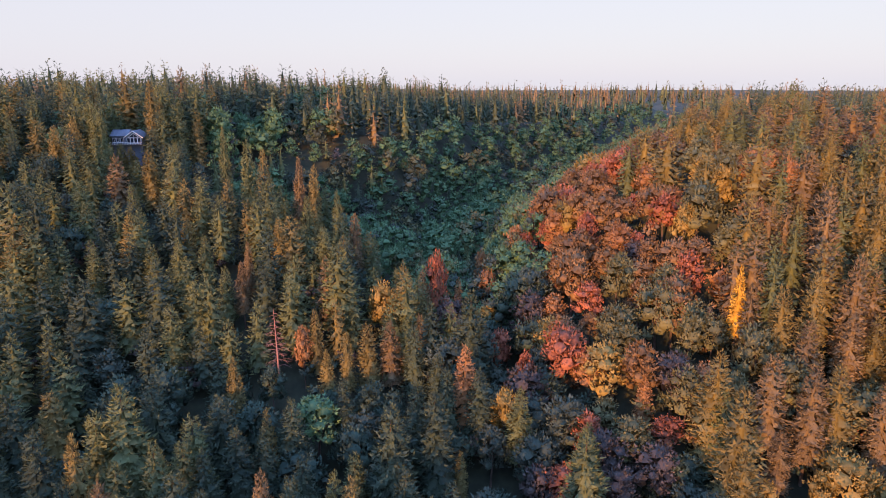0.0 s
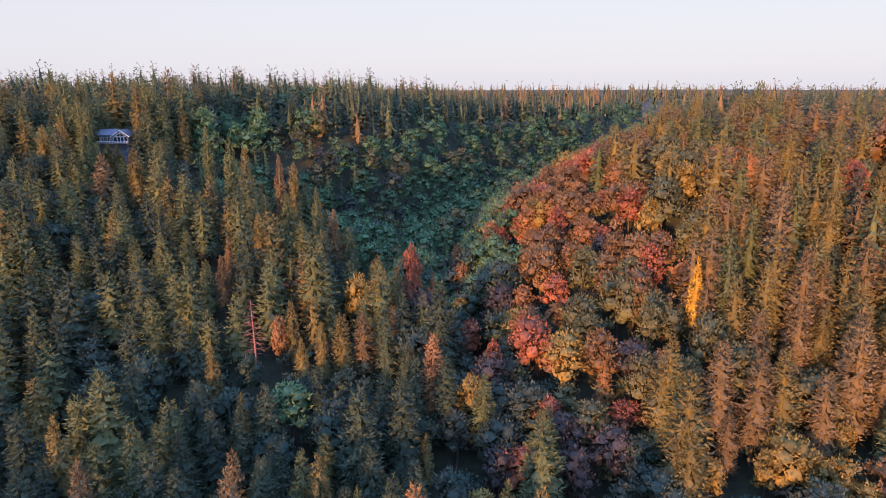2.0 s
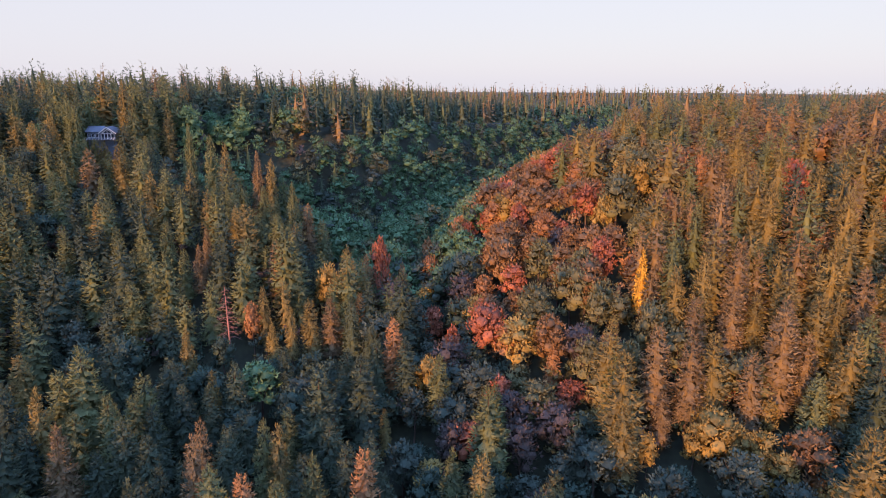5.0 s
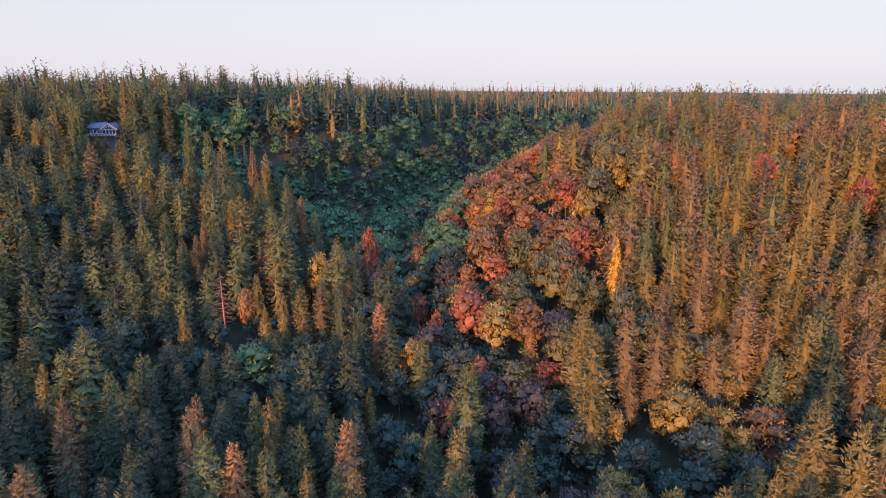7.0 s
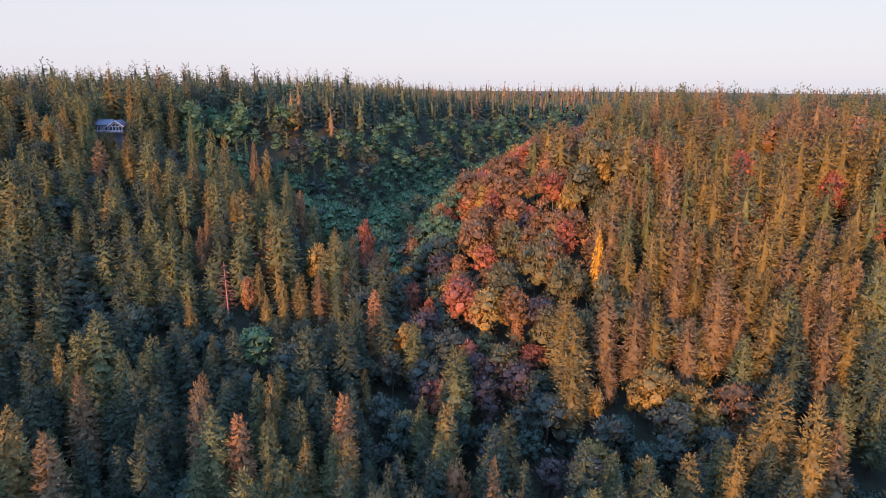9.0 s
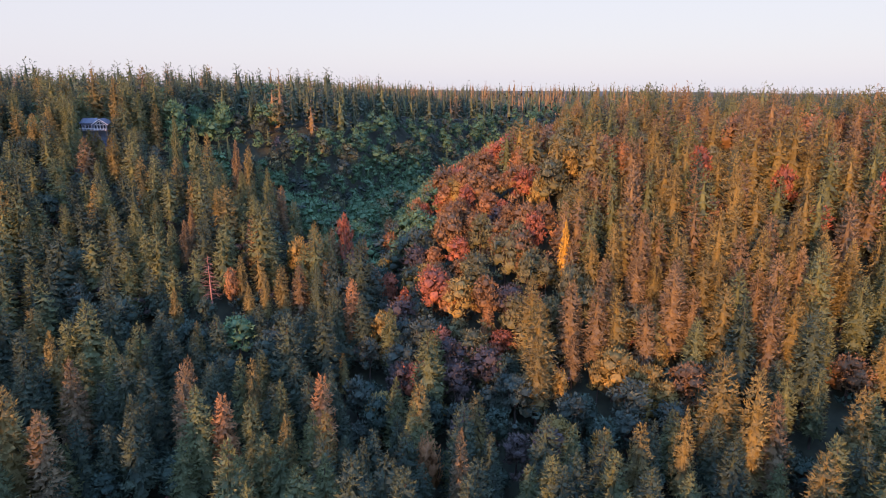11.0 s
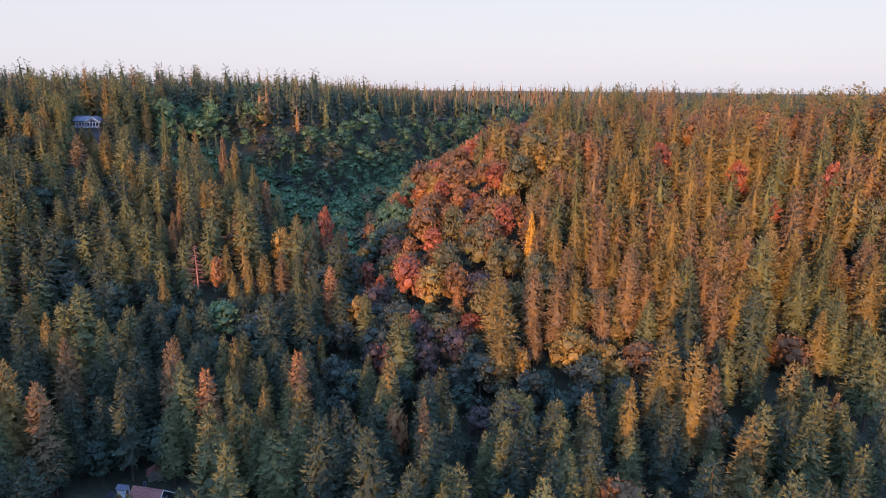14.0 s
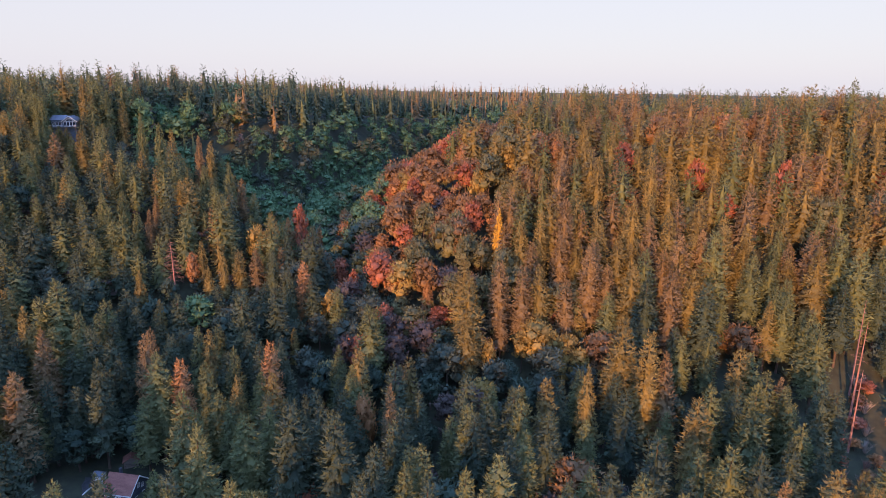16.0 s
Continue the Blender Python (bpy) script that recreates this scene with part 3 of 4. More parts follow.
# openings: x, y, radius
CLEAR = [(-38, 84, 10), (-52, 87, 7), (-43, 98, 6), (-36, 76, 8), (-47, 76, 7), (-32, 70, 8), (-25, 60, 8), (-41, 66, 7), (-34, 57, 7), (-24, 50, 8), (-27, 87, 7), (-26, 76, 6),
         (RX, RY + 2, 10), (RX - 9, RY - 9, 8), (RX + 9, RY + 15, 9), (RX - 17, RY - 20, 9), (RX - 25, RY - 30, 8), (RX + 2, RY - 14, 9), (RX - 8, RY - 26, 8), (-134, 276, 8), (-129, 265, 7), (-124, 255, 5), (-48, 175, 5), (-44, 166, 5)]
openings = CLEAR + [(x, y, 3.4 + 1.6 * w) for x, y, _, w, _ in STANDOUT_FIRS] + [(x, y, 3.0 + 2.0 * w) for x, y, _, w, _ in STANDOUT_TREES]
openings += [(x * 0.97 + 0.8, y - 6, 3.0) for x, y, _, w, _ in RED_TREES + GOLD_TREES + SHADE_TREES]
ok = (sites[:, 1] > 116) | (rng.random(len(sites)) < 0.76)          # the front wood stands more open
for cx, cy, cr in openings:
    ok &= np.hypot(sites[:, 0] - cx, sites[:, 1] - cy) > cr
sites, con, tint, size, turn, tall = sites[ok], con[ok], tint[ok], size[ok], turn[ok], tall[ok]


def stand(name, label, templates, places, sizes, turns, tints, mats, tall=None):
    """Many trees of a wood in one mesh."""
    vs, ts, ms, ns, n = [], [], [], [], 0
    pick = rng.integers(0, len(templates), len(places))
    zs = land(places[:, 0], places[:, 1])
    slim = rng.uniform(0.92, 1.22, len(places))
    for k, (v, t, nv) in enumerate(templates):
        sel = np.nonzero(pick == k)[0]
        if not len(sel):
            continue
        c, s = np.cos(turns[sel])[:, None], np.sin(turns[sel])[:, None]
        sc, sl = sizes[sel][:, None], slim[sel][:, None]
        x = (v[None, :, 0] * c - v[None, :, 1] * s) * sc * sl + places[sel, :1]
        y = (v[None, :, 0] * s + v[None, :, 1] * c) * sc * sl + places[sel, 1:]
        z = v[None, :, 2] * sc * (1 if tall is None else tall[sel][:, None]) + zs[sel][:, None]
        vs.append(np.stack([x, y, z], -1).reshape(-1, 3))
        ns.append(np.stack([nv[None, :, 0] * c - nv[None, :, 1] * s, nv[None, :, 0] * s + nv[None, :, 1] * c, np.broadcast_to(nv[None, :, 2], x.shape)], -1).reshape(-1, 3))
        ts.append((t[None] + (np.arange(len(sel)) * len(v))[:, None, None]).reshape(-1, 3) + n)
        ms.append(np.repeat(tints[sel], len(t)))
        n += len(sel) * len(v)
    ob = new(name, raw_mesh(name, np.concatenate(vs), np.concatenate(ts), mats, np.concatenate(ms), True, np.concatenate(ns)))
    return tagged(ob, label, "forest", kind="stuff")


# the nearest trees stand singly
order = np.argsort(sites[:, 1] + 0.25 * np.abs(sites[:, 0] - 40))
near_c = [i for i in order if con[i]][:300]
near_b = [i for i in order if not con[i]][:300]
single = np.zeros(len(sites), bool)
single[near_c] = True
single[near_b] = True
CROWNS, TRUNKS = {}, {}


def tree(is_con, variant, col, x, y, scale, spin, name, label, group, tall=1.0):
    key = (is_con, variant, col)
    if key not in CROWNS:
        v, t, nv = (CON_NEAR if is_con else BRO_NEAR)[variant]
        CROWNS[key] = raw_mesh("crown", v, t, [(NEEDLES if is_con else LEAVES)[col]], None, True, nv)
    tk = (is_con, variant % 3)
    if tk not in TRUNKS:
        v, t = (TRUNK_C if is_con else TRUNK_B)[variant % 3]
        TRUNKS[tk] = raw_mesh("trunk", v, t, [BARK], None, True)
    top = new(name)
    top.matrix_world = Matrix.LocRotScale((x, y, float(land(x, y))), Euler((0, 0, spin)), (scale * 1.08, scale * 1.08, scale * tall))
    for n, me in (("trunk", TRUNKS[tk]), ("crown", CROWNS[key])):
        o = new(n, me)
        o.parent = top
    return tagged(top, label, "tree", group)


CON_LABEL = ["dark green conifer with drooping boughs in the wood", "olive green conifer lit by low sun", "golden green conifer lit by low evening sun", "brownish conifer with thin boughs in the wood"]
BRO_LABEL = ["deep green broadleaf tree with a rounded crown", "grey green broadleaf tree in the valley wood", "rust brown autumn broadleaf tree", "orange autumn broadleaf tree", "red autumn broadleaf tree", "yellow autumn broadleaf tree", "mauve brown broadleaf tree losing its leaves", "olive green broadleaf tree turning in autumn", "green broadleaf tree with the valley shade in its colour"]
for i in near_c + near_b:
    c = bool(con[i])
    tree(c, int(rng.integers(0, 5 if c else 4)), int(tint[i]), *sites[i], float(size[i]), float(turn[i]), "conifer" if c else "broadleaf_tree",
         (CON_LABEL if c else BRO_LABEL)[tint[i]], "conifers of the near wood" if c else "broadleaf trees of the near wood", float(tall[i]))

m = con & ~single
stand("conifer_wood", "conifer wood on the canyon slopes in evening light", CON_MID, sites[m], size[m], turn[m], tint[m], NEEDLES, tall[m])
m = ~con & ~single
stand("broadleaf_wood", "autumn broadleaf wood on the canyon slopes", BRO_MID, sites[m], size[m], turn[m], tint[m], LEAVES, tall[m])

# young trees and bushes between
p = scatter(-330, 420, 40, 335, 9.6, near_keep)
for cx, cy, cr in CLEAR:
    p = p[np.hypot(p[:, 0] - cx, p[:, 1] - cy) > cr]
c, t = kinds(p[:, 0], p[:, 1])
stand("undergrowth", "young broadleaf trees and bushes under the wood", BUSH, p, rng.uniform(0.36, 0.72, len(p)), rng.uniform(0, 6.28, len(p)), np.where(c, rng.choice([1, 6, 7, 8, 8], len(p)), t), LEAVES)

# the upper canyon and the rim behind it
sector = lambda x, y: (x > -80 - 0.72 * y) & (x < 120 + 0.85 * y)
p = scatter(-520, 760, 335, 560, 9.2, lambda x, y: sector(x, y) & (land(x, y) >= 54))
c, t = kinds(p[:, 0], p[:, 1])
c = (land(p[:, 0], p[:, 1]) > 62) & (rng.random(len(p)) < 0.93)
t = np.where(c, np.minimum(t, 3), t)
rim = c
s, a = rng.normal(0.9, 0.2, len(p)).clip(0.45, 1.35), rng.uniform(0, 6.28, len(p))
stand("rim_conifer_wood", "dark conifer wood along the canyon rim", CON_FAR, p[c], s[c], a[c], t[c], NEEDLES)
q = np.concatenate([scatter(-300, 500, 335, 620, 7.9, lambda x, y: sector(x, y) & (land(x, y) < 56)), scatter(0, 560, 620, 900, 14, lambda x, y: sector(x, y) & (land(x, y) < 60)), scatter(-130, 160, 212, 335, 7.7, bowl)])
c, t2 = kinds(q[:, 0], q[:, 1])
few = c & (rng.random(len(q)) < 0.8)
stand("canyon_conifer_wood", "scattered dark conifers in the upper canyon", CON_FAR, q[few], rng.uniform(0.55, 0.8, few.sum()), rng.uniform(0, 6.28, few.sum()), rng.integers(0, 2, few.sum()), NEEDLES)
q, c, t2 = q[~few], c[~few], t2[~few]
q = np.concatenate([q, p[~rim]])
t2 = np.where(rng.random(len(q)) < 0.66, 0, rng.choice([0, 1, 1, 7], len(q)))
stand("canyon_broadleaf_wood", "shaded green broadleaf wood filling the upper canyon", BRO_CANYON, q, rng.uniform(0.7, 1.2, len(q)), rng.uniform(0, 6.28, len(q)), t2, LEAVES)

# the plateau out to the skyline
inside = lambda x, y: (x > -80 - 0.72 * y) & (x < 120 + 0.85 * y)
p = np.concatenate([scatter(-900, 1000, 560, 900, 15, lambda x, y: inside(x, y) & (land(x, y) > 54)), scatter(-1700, 2000, 900, 2300, 46.0, inside)])
c, t = kinds(p[:, 0], p[:, 1])
# brown needles on two in five trees imitate sunlit tops by colour
stand("distant_conifer_wood", "distant conifer wood on the plateau skyline", CON_TINY, p, (rng.normal(0.95, 0.22, len(p)) + 0.25 * patch(p[:, 0], p[:, 1], 0.012)).clip(0.5, 1.5) * np.where(p[:, 1] > 900, 1.25, 1), rng.uniform(0, 6.28, len(p)), rng.choice([0, 0, 1, 3, 3], len(p)), NEEDLES)

# the lowland wood under and behind the viewpoint
p = scatter(-420, 420, -330, 335, 22.0, lambda x, y: ~(near_keep(x, y) & (y > 38)))
stand("lowland_conifer_wood", "lowland conifer wood below the scarp", CON_TINY, p, rng.normal(0.95, 0.15, len(p)).clip(0.6, 1.3), rng.uniform(0, 6.28, len(p)), rng.integers(0, 3, len(p)), NEEDLES)


# ---- trees that stand out ----
def single_tree(is_con, variant, col, x, y, top_z, wide, spin, name, label):
    """One tree whose crown reaches top_z, widened by a factor."""
    t = tree(is_con, variant, col, x, y, 1.0, spin, name, label, "")
    sc = (top_z - float(land(x, y))) / (26.0 if is_con else 17.5)
    t.scale = (wide, wide, sc)
    return t


single_tree(True, 1, 1, -144, 268, 92, 0.8, 0.4, "conifer", "olive green conifer standing beside the cabin")
single_tree(True, 3, 2, -147, 259, 88, 0.85, 1.4, "conifer", "golden green conifer standing below the cabin")
single_tree(True, 0, 1, -141, 263, 93, 0.85, 0.9, "conifer", "olive green conifer standing below the cabin")
single_tree(True, 3, 1, -137.6, 261.5, 91, 0.75, 1.9, "conifer", "olive green conifer standing below the cabin")
single_tree(True, 3, 1, -132.5, 265, 77, 0.8, 0.2, "conifer", "olive green conifer standing below the cabin")
single_tree(True, 1, 2, -127.5, 263, 76, 0.75, 1.2, "conifer", "golden green conifer standing below the cabin")
single_tree(True, 0, 2, -125, 281, 102, 0.9, 2.4, "conifer", "tall golden green conifer beside the cabin")
FIR_LABEL = ["dark green fir standing in the shaded wood", "olive green fir with its crown in low sun", "golden green fir glowing in low evening sun", "brown tinged fir with ragged boughs", "slim bright yellow larch on the sunlit slope", "orange brown dense conifer lit by low sun"]
TREE_LABEL = ["deep green broadleaf tree with a domed crown", "grey green broadleaf tree in the shaded valley", "rust brown autumn tree with a broad crown", "orange autumn tree on the sunlit slope", "vivid red autumn tree among duller trees", "golden yellow autumn tree", "mauve brown tree losing its leaves", "olive green tree turning in autumn", "green tree with a broad crown, darkened for the valley shade"]
for i, (x, y, z, w, c) in enumerate(STANDOUT_FIRS):
    single_tree(True, i % 5, c, x, y, z, w, i * 1.9, "larch" if c == 4 else "conifer", FIR_LABEL[c])
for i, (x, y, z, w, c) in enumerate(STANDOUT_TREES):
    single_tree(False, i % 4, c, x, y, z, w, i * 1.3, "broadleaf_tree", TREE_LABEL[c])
for x, y, z in ((-53, 98.5, 10), (-60, 96, 13), (-48, 107, 12), (-63, 88, 9)):
    single_tree(True, 1, 0, x, y, z, 0.95, x, "conifer", "dark green fir in the shade behind the garage")
single_tree(False, 3, 4, 209, 179.5, 70, 0.9, 0.8, "broadleaf_tree", "thin pinkish red autumn tree on the slope")


def dead_tree(x, y, top_z, spread, count, seed, label, mat, twig):
    """A bare standing trunk with drooping dead boughs."""
    r = np.random.default_rng(seed)
    z0 = float(land(x, y))
    high = top_z - z0
    top = new("dead_tree")
    top.location = (x, y, z0)
    lean = r.uniform(-0.02, 0.02, 2) * high
    v, t = tube([(0, 0, -1), (0, 0, 0.5), (lean[0] * 0.5, lean[1] * 0.5, high * 0.5), (lean[0], lean[1], high)], (0.5, 0.4, 0.26, 0.05), 7)
    new("trunk", raw_mesh("trunk", v, t, [mat], None, True)).parent = top
    for i in range(count):
        f = 0.35 + 0.6 * (i + r.random()) / count
        a = 2.4 * i + r.uniform(-0.5, 0.5)
        ln = spread * (1.12 - f) * 1.4 * r.uniform(0.6, 1.1)
        b = np.array((lean[0] * f, lean[1] * f, high * f))
        q = np.array((math.cos(a), math.sin(a), 0))
        bits = [tube([b, b + q * ln * 0.5 + (0, 0, 0.1 * ln), b + q * ln - (0, 0, 0.22 * ln)], (0.09, 0.06, 0.02), 4)]
        for s_ in range(4):
            m_ = b + q * ln * (0.35 + 0.18 * s_)
            q2 = np.array((math.cos(a + (0.9 if s_ % 2 else -0.9)), math.sin(a + (0.9 if s_ % 2 else -0.9)), -0.25))
            bits.append(tube([m_, m_ + q2 * ln * 0.3], (0.04, 0.012), 3))
        v, t = joined(bits)
        new("branch", raw_mesh("branch", v, t, [twig])).parent = top
    return tagged(top, label, "dead tree")


dead_tree(-48.4, 175, 38, 5.6, 40, 3, "dead standing conifer with reddish drooping bare boughs", RED_TWIG, RED_TWIG)
dead_tree(RX + 3, RY + 9, 27, 3.2, 14, 4, "tall bare pinkish trunk beside a clearing", RED_TWIG, RED_TWIG)
dead_tree(RX + 7, RY + 16, 32, 2.6, 12, 5, "tall bare pinkish trunk beside a clearing", RED_TWIG, RED_TWIG)
dead_tree(RX - 5, RY - 3, 16, 3.5, 14, 6, "tall bare pinkish trunk beside a clearing", RED_TWIG, RED_TWIG)


def bare_shrub(x, y, high, seed, label, mat):
    """A leafless many-stemmed shrub."""
    r = np.random.default_rng(seed)
    bits = []
    for i in range(26):
        a, lean = r.uniform(0, 6.28), r.uniform(0.15, 0.75)
        q = np.array((math.cos(a) * lean, math.sin(a) * lean, 1.0)) * high * r.uniform(0.6, 1)
        m_ = q * 0.5 + r.normal(size=3) * 0.15
        bits.append(tube([(0, 0, -0.4), m_, q], (0.06, 0.045, 0.012), 3))
        for k in range(4):
            s_ = m_ + (q - m_) * r.uniform(0, 0.8)
            bits.append(tube([s_, s_ + r.normal(size=3) * (0.5, 0.5, 0.3) + (0, 0, 0.6)], (0.028, 0.008), 3))
    v, t = joined(bits)
    ob = new("bare_shrub", raw_mesh("bare_shrub", v, t, [mat]))
    ob.location = (x, y, float(land(x, y)))
    return tagged(ob, label, "shrub", "bare shrubs by the clearing")


for i, (sx, sy, sh) in enumerate(((184, 78, 4), (188, 74, 5), (193, 80, 4), (197, 86, 5), (192, 90, 4.5), (201, 92, 4), (182, 86, 4), (205, 99, 5), (179, 73, 4.5), (207, 108, 5), (189, 96, 5))):
    bare_shrub(sx - 197 + RX, sy - 90 + RY, sh, 20 + i, "leafless grey mauve shrub on the bank" if i % 2 else "leafless reddish shrub on the bank", PALE_BARK if i % 2 else RED_TWIG)

for i, (sx, sy, st, sw, sc) in enumerate(((186, 82, 4, 0.5, 4), (194, 87, 4.5, 0.45, 3), (199, 94, 5, 0.5, 4), (191, 76, 4, 0.45, 2), (203, 101, 6, 0.5, 3), (183, 75, 3.5, 0.5, 2), (208, 104, 6, 0.55, 4), (196, 80, 5, 0.5, 3))):
    sx, sy = sx - 197 + RX, sy - 90 + RY
    single_tree(False, i % 4, sc, sx, sy, float(land(sx, sy)) + st, sw, i * 0.7, "bush", "low rust red bush on the sunlit bank")

# ---- houses ----
def boxes(*items):
    """Boxes (x0, x1, y0, y1, z0, z1) as quads."""
    v, q = [], []
    for x0, x1, y0, y1, z0, z1 in items:
        n = len(v)
        v += [(x0, y0, z0), (x1, y0, z0), (x1, y1, z0), (x0, y1, z0), (x0, y0, z1), (x1, y0, z1), (x1, y1, z1), (x0, y1, z1)]
        q += [(n, n + 3, n + 2, n + 1), (n + 4, n + 5, n + 6, n + 7), (n, n + 1, n + 5, n + 4), (n + 1, n + 2, n + 6, n + 5), (n + 2, n + 3, n + 7, n + 6), (n + 3, n, n + 4, n + 7)]
    return np.array(v), np.array(q)


def prism(profile, x0, x1, along="x"):
    """A closed outline (y, z) drawn out from x0 to x1, or (x, z) along y."""
    n = len(profile)
    me = bmesh.new()
    ends = [[me.verts.new((e, a, b) if along == "x" else (a, e, b)) for a, b in profile] for e in (x0, x1)]
    me.faces.new(ends[0]); me.faces.new(ends[1][::-1])
    for i in range(n):
        me.faces.new((ends[0][i], ends[0][(i + 1) % n], ends[1][(i + 1) % n], ends[1][i]))
    bmesh.ops.recalc_face_normals(me, faces=me.faces)
    return me


def part(name, shape, mat, parent, label=""):
    if isinstance(shape, bmesh.types.BMesh):
        me = bpy.data.meshes.new(name)
        shape.to_mesh(me); shape.free()
        me.materials.append(mat)
    else:
        me = raw_mesh(name, shape[0], shape[1], [mat])
    ob = new(name, me)
    ob.parent = parent
    return tagged(ob, label) if label else ob


def window(parent, x, y, z, w, h, facing="y", bars=1):
    """A framed window whose outer face looks to -y, or to +x."""
    def put(x0, x1, d0, d1, z0, z1):
        return (x + x0, x + x1, y + d0, y + d1, z + z0, z + z1) if facing == "y" else (x - d1, x - d0, y + x0, y + x1, z + z0, z + z1)
    f = 0.12
    items = [put(-w / 2, -w / 2 + f, -0.06, 0.1, 0, h), put(w / 2 - f, w / 2, -0.06, 0.1, 0, h), put(-w / 2 + f, w / 2 - f, -0.06, 0.1, 0, f), put(-w / 2 + f, w / 2 - f, -0.06, 0.1, h - f, h)]
    for b in range(bars):
        c = -w / 2 + w * (b + 1) / (bars + 1)
        items.append(put(c - 0.04, c + 0.04, -0.05, 0.08, f, h - f))
    fr = part("window", boxes(*items), WHITE, parent, "white framed window")
    part("pane", boxes(put(-w / 2 + f, w / 2 - f, 0.0, 0.03, f, h - f)), GLASS, fr)
    return fr


def cabin():
    """Blue-grey hillside cabin: a long eave and a gabled glass front over a basement."""
    g = new("cabin")
    g.matrix_world = pose(-134.5, 275.5, 76.0, 0, 0, 6)
    part("basement", boxes((-6.0, 6.0, 0.4, 8.5, -9.5, 0.0)), SLATE, g)
    part("deck", boxes((-6.4, 6.6, -2.2, 0.4, -0.25, 0.0)), TRIM_WOOD, g)
    for px in (-6.0, -2.0, 2.0, 6.2):
        part("post", boxes((px - 0.12, px + 0.12, -2.1, -1.86, -9.5, -0.25)), TRIM_WOOD, g)
    part("rail", boxes((-6.4, 6.6, -2.2, -2.12, 0.9, 1.0), *[(-6.4 + 0.65 * k, -6.32 + 0.65 * k, -2.2, -2.12, 0.0, 0.9) for k in range(20)]), WHITE, g)
    part("wall", boxes((-6.2, -0.2, 0.4, 8.4, 0.0, 3.4)), SLATE, g, "slate blue boarded wall")
    part("gable_wing", prism([(-0.2, 0), (6.3, 0), (6.3, 3.0), (3.05, 5.3), (-0.2, 3.0)], -0.6, 8.4, "y"), SLATE, g)
    part("roof", prism([(-0.3, 3.3), (4.4, 5.6), (9.0, 3.3), (9.0, 3.55), (4.4, 5.9), (-0.3, 3.55)], -6.8, 0.6), TIN, g, "pale blue grey metal roof")
    part("gable_roof", prism([(-0.9, 2.65), (3.05, 5.45), (7.0, 2.65), (7.0, 2.9), (3.05, 5.75), (-0.9, 2.9)], -1.2, 8.8, "y"), TIN, g)
    part("bargeboard", prism([(-0.9, 2.5), (3.05, 5.3), (7.0, 2.5), (7.0, 2.92), (3.05, 5.78), (-0.9, 2.92)], -1.28, -1.2, "y"), WHITE, g, "white gable trim")
    for wx in (-5.2, -3.6, -2.0):
        window(g, wx, 0.38, 0.8, 1.3, 1.8)
    for wx, wh in ((0.9, 2.4), (2.35, 2.4), (3.8, 2.4), (5.2, 2.4)):
        window(g, wx, -0.62, 0.3, 1.35, wh, "y", 0)
    tri = part("window", prism([(0.6, 2.85), (5.5, 2.85), (3.05, 4.75)], -0.7, -0.62, "y"), WHITE, g, "white triangular gable window")
    part("pane", prism([(1.1, 2.97), (2.95, 2.97), (2.95, 4.45)], -0.72, -0.7, "y"), GLASS, tri)
    part("pane", prism([(3.15, 2.97), (5.0, 2.97), (3.15, 4.45)], -0.72, -0.7, "y"), GLASS, tri)
    return tagged(g, "slate blue cabin with white gabled windows among conifers", "house")


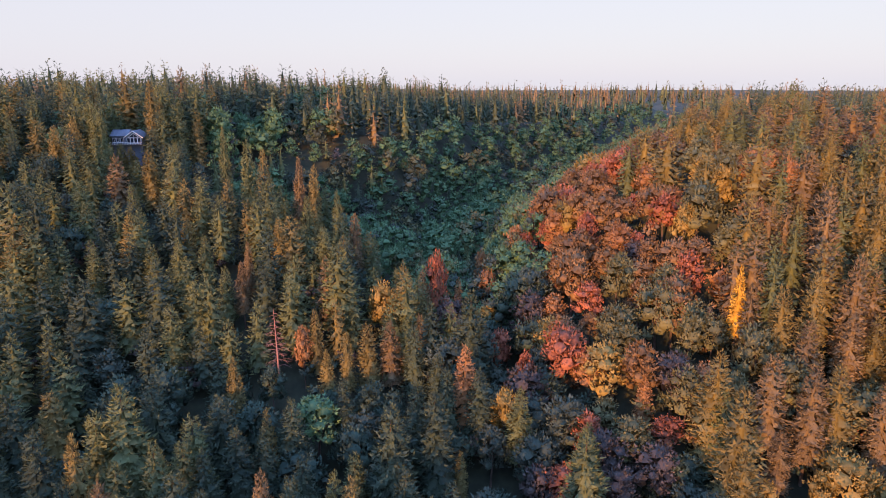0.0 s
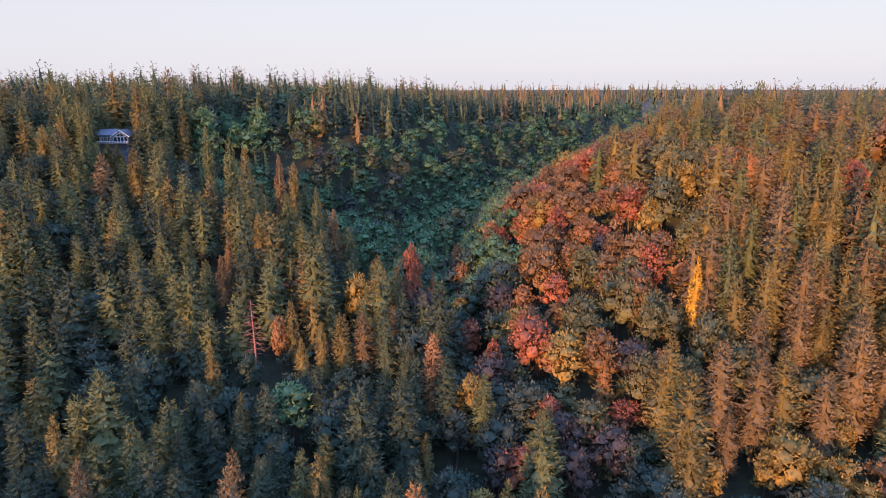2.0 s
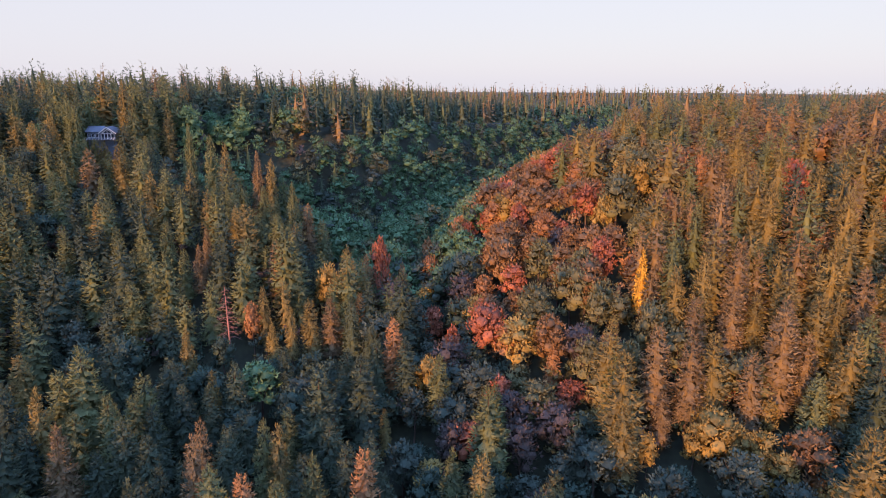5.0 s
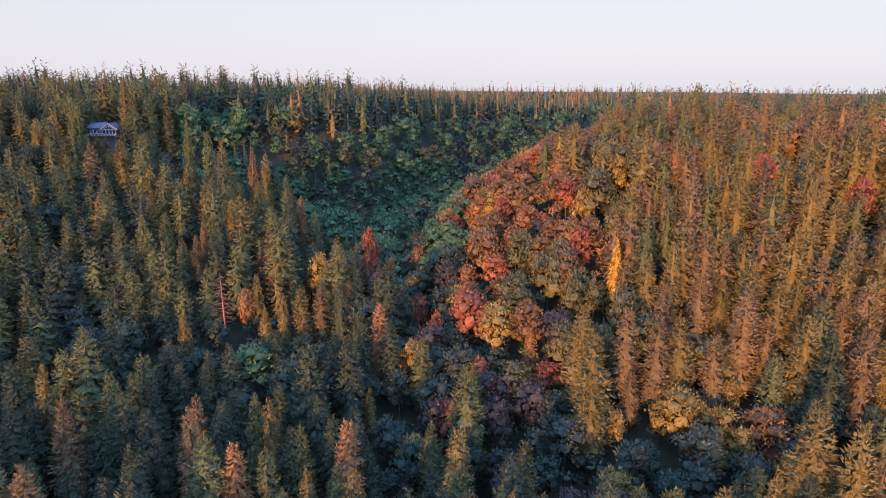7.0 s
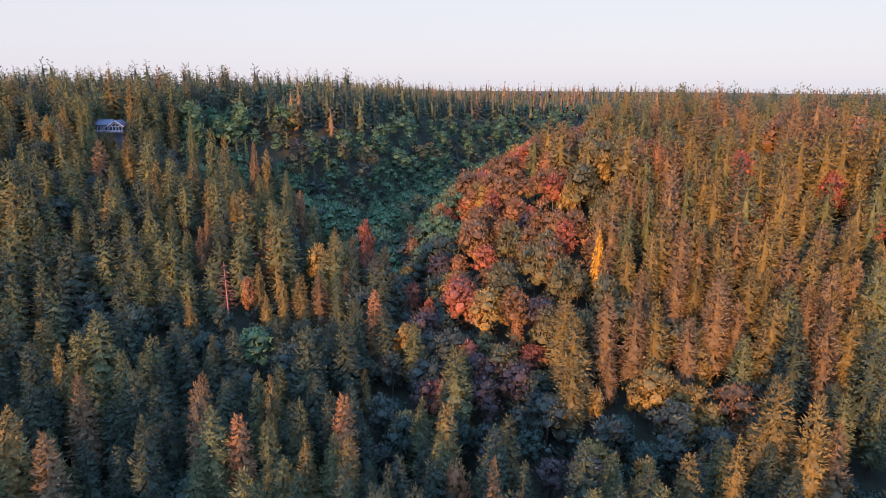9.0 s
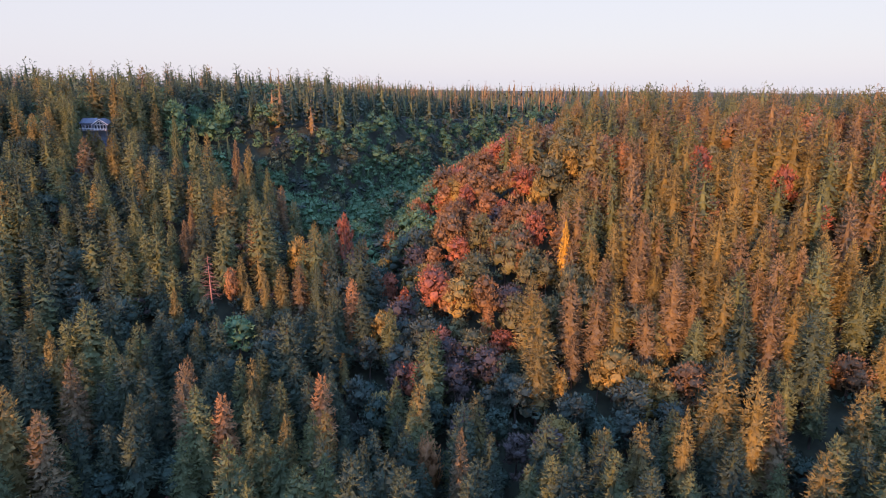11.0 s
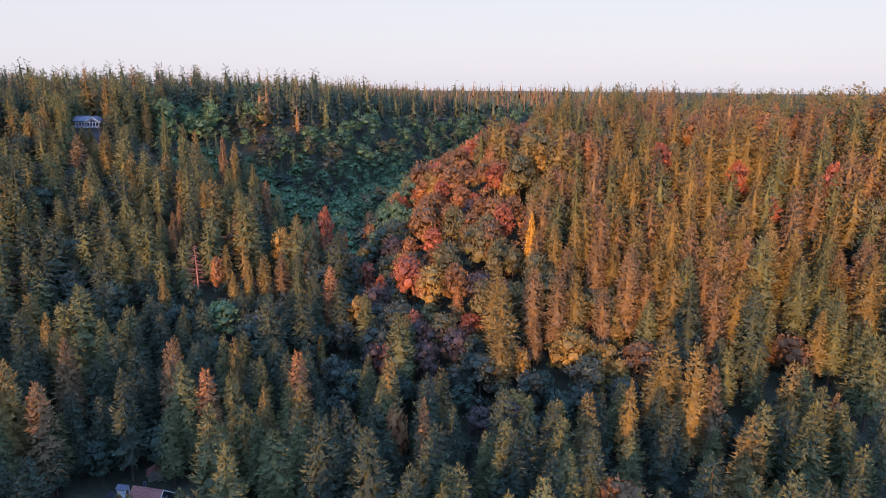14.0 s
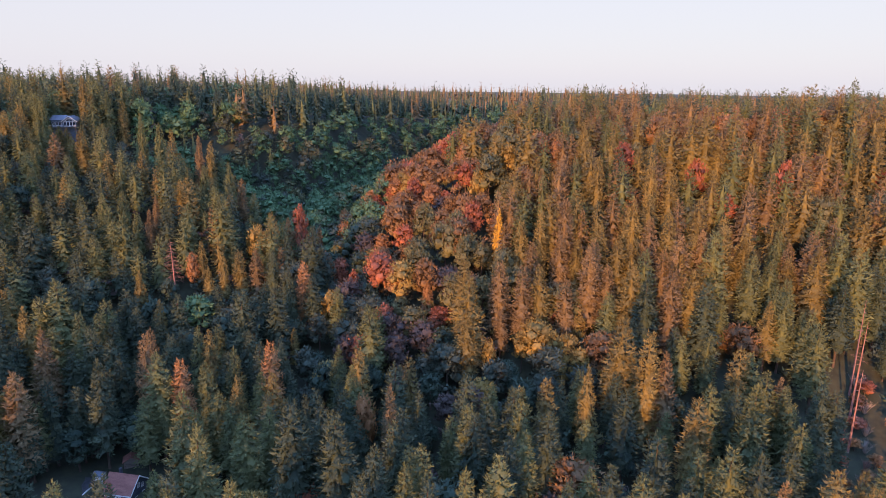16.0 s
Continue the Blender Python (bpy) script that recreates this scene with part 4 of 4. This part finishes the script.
def red_roof_house():
    g = new("house")
    x, y = -36.5, 86.5
    g.matrix_world = pose(x, y, -20.2, 0, 0, -14)
    part("wall", prism([(-4.0, -2), (4.0, -2), (4.0, 4.6), (0, 8.0), (-4.0, 4.6)], -4.4, 4.4), DARK_WALL, g, "dark blue grey boarded wall")
    part("roof", prism([(-4.6, 4.05), (0, 8.0), (4.6, 4.05), (4.6, 4.3), (0, 8.3), (-4.6, 4.3)], -4.9, 4.9), RED_ROOF, g, "faded red brown shingle roof")
    part("bargeboard", prism([(-4.6, 3.95), (0, 7.9), (4.6, 3.95), (4.6, 4.32), (0, 8.33), (-4.6, 4.32)], 4.9, 5.0), WHITE, g, "white gable trim")
    part("gutter", boxes((-4.9, 4.9, -4.78, -4.6, 4.0, 4.2)), WHITE, g)
    part("porch_roof", prism([(-7.4, 2.6), (-4.0, 3.6), (-4.0, 3.8), (-7.4, 2.8)], -3.6, 2.6), RED_ROOF, g, "red brown porch roof")
    for px in (-3.4, -0.5, 2.4):
        part("post", boxes((px - 0.1, px + 0.1, -7.3, -7.1, -2, 2.6)), WHITE, g)
    part("balcony_rail", boxes((-3.2, 2.4, -5.2, -5.1, 4.5, 4.6), (-3.2, 2.4, -5.2, -5.1, 3.75, 3.85), *[(-3.2 + 0.35 * k, -3.12 + 0.35 * k, -5.2, -5.12, 3.85, 4.5) for k in range(16)]), WHITE, g, "white balcony rail")
    for wy, wz in ((-1.7, 0.9), (1.6, 0.9), (-0.2, 4.4), (1.5, 3.6)):
        window(g, 4.4, wy, wz, 1.1, 1.4, "x")
    part("chimney", boxes((-2.4, -1.7, 0.9, 1.6, 6.4, 9.0)), DARK_WALL, g)
    return tagged(g, "dark boarded house with a red brown gabled roof", "house")


def garage():
    g = new("garage")
    g.matrix_world = pose(-51.6, 88.0, -20.3, 0, 0, -12)
    part("wall", boxes((-4.6, 4.6, -3.4, 3.4, -1.5, 3.4)), WHITE, g, "white boarded wall")
    part("roof", prism([(-3.9, 3.4), (3.9, 3.9), (3.9, 4.1), (-3.9, 3.6)], -5.0, 5.0), DARK_ROOF, g, "dark flat felt roof")
    part("fascia", boxes((-5.0, 5.0, -4.0, -3.9, 3.25, 3.62)), WHITE, g)
    part("fascia", boxes((5.0, 5.1, -3.9, 3.9, 3.3, 3.95)), WHITE, g)
    part("door", boxes((-3.4, -0.6, -3.48, -3.4, -0.9, 1.8)), TIN, g, "pale garage door")
    window(g, 2.3, -3.42, 0.8, 1.3, 1.0)
    return tagged(g, "low white garage with a dark flat roof", "garage")


def shed(x, y, w, d, h, yaw, roof, wall, label):
    g = new("shed")
    g.matrix_world = pose(x, y, float(land(x, y)), 0, 0, yaw)
    part("wall", prism([(-w / 2, -0.8), (w / 2, -0.8), (w / 2, h), (0, h + w * 0.28), (-w / 2, h)], -d / 2, d / 2, "y"), wall, g)
    part("roof", prism([(-w / 2 - 0.3, h - 0.15), (0, h + w * 0.28 + 0.02), (w / 2 + 0.3, h - 0.15), (w / 2 + 0.3, h), (0, h + w * 0.28 + 0.18), (-w / 2 - 0.3, h)], -d / 2 - 0.3, d / 2 + 0.3, "y"), roof, g)
    part("door", boxes((-0.5, 0.5, -d / 2 - 0.06, -d / 2, 0, min(1.9, h - 0.1))), TRIM_WOOD, g)
    return tagged(g, label, "shed")


cabin()
red_roof_house()
garage()
shed(-39.5, 98.5, 4.2, 3.2, 2.1, 20, RED_ROOF, TRIM_WOOD, "small wooden shed with a reddish gabled roof")
shed(-38.2, 99.5, 1.8, 1.8, 1.7, -10, DARK_ROOF, TIN, "tiny pale shed with a dark roof")
shed(-45.6, 90.5, 2.2, 2.6, 2.6, 75, TIN, WHITE, "small white lean-to with a pale tin roof beside the garage")
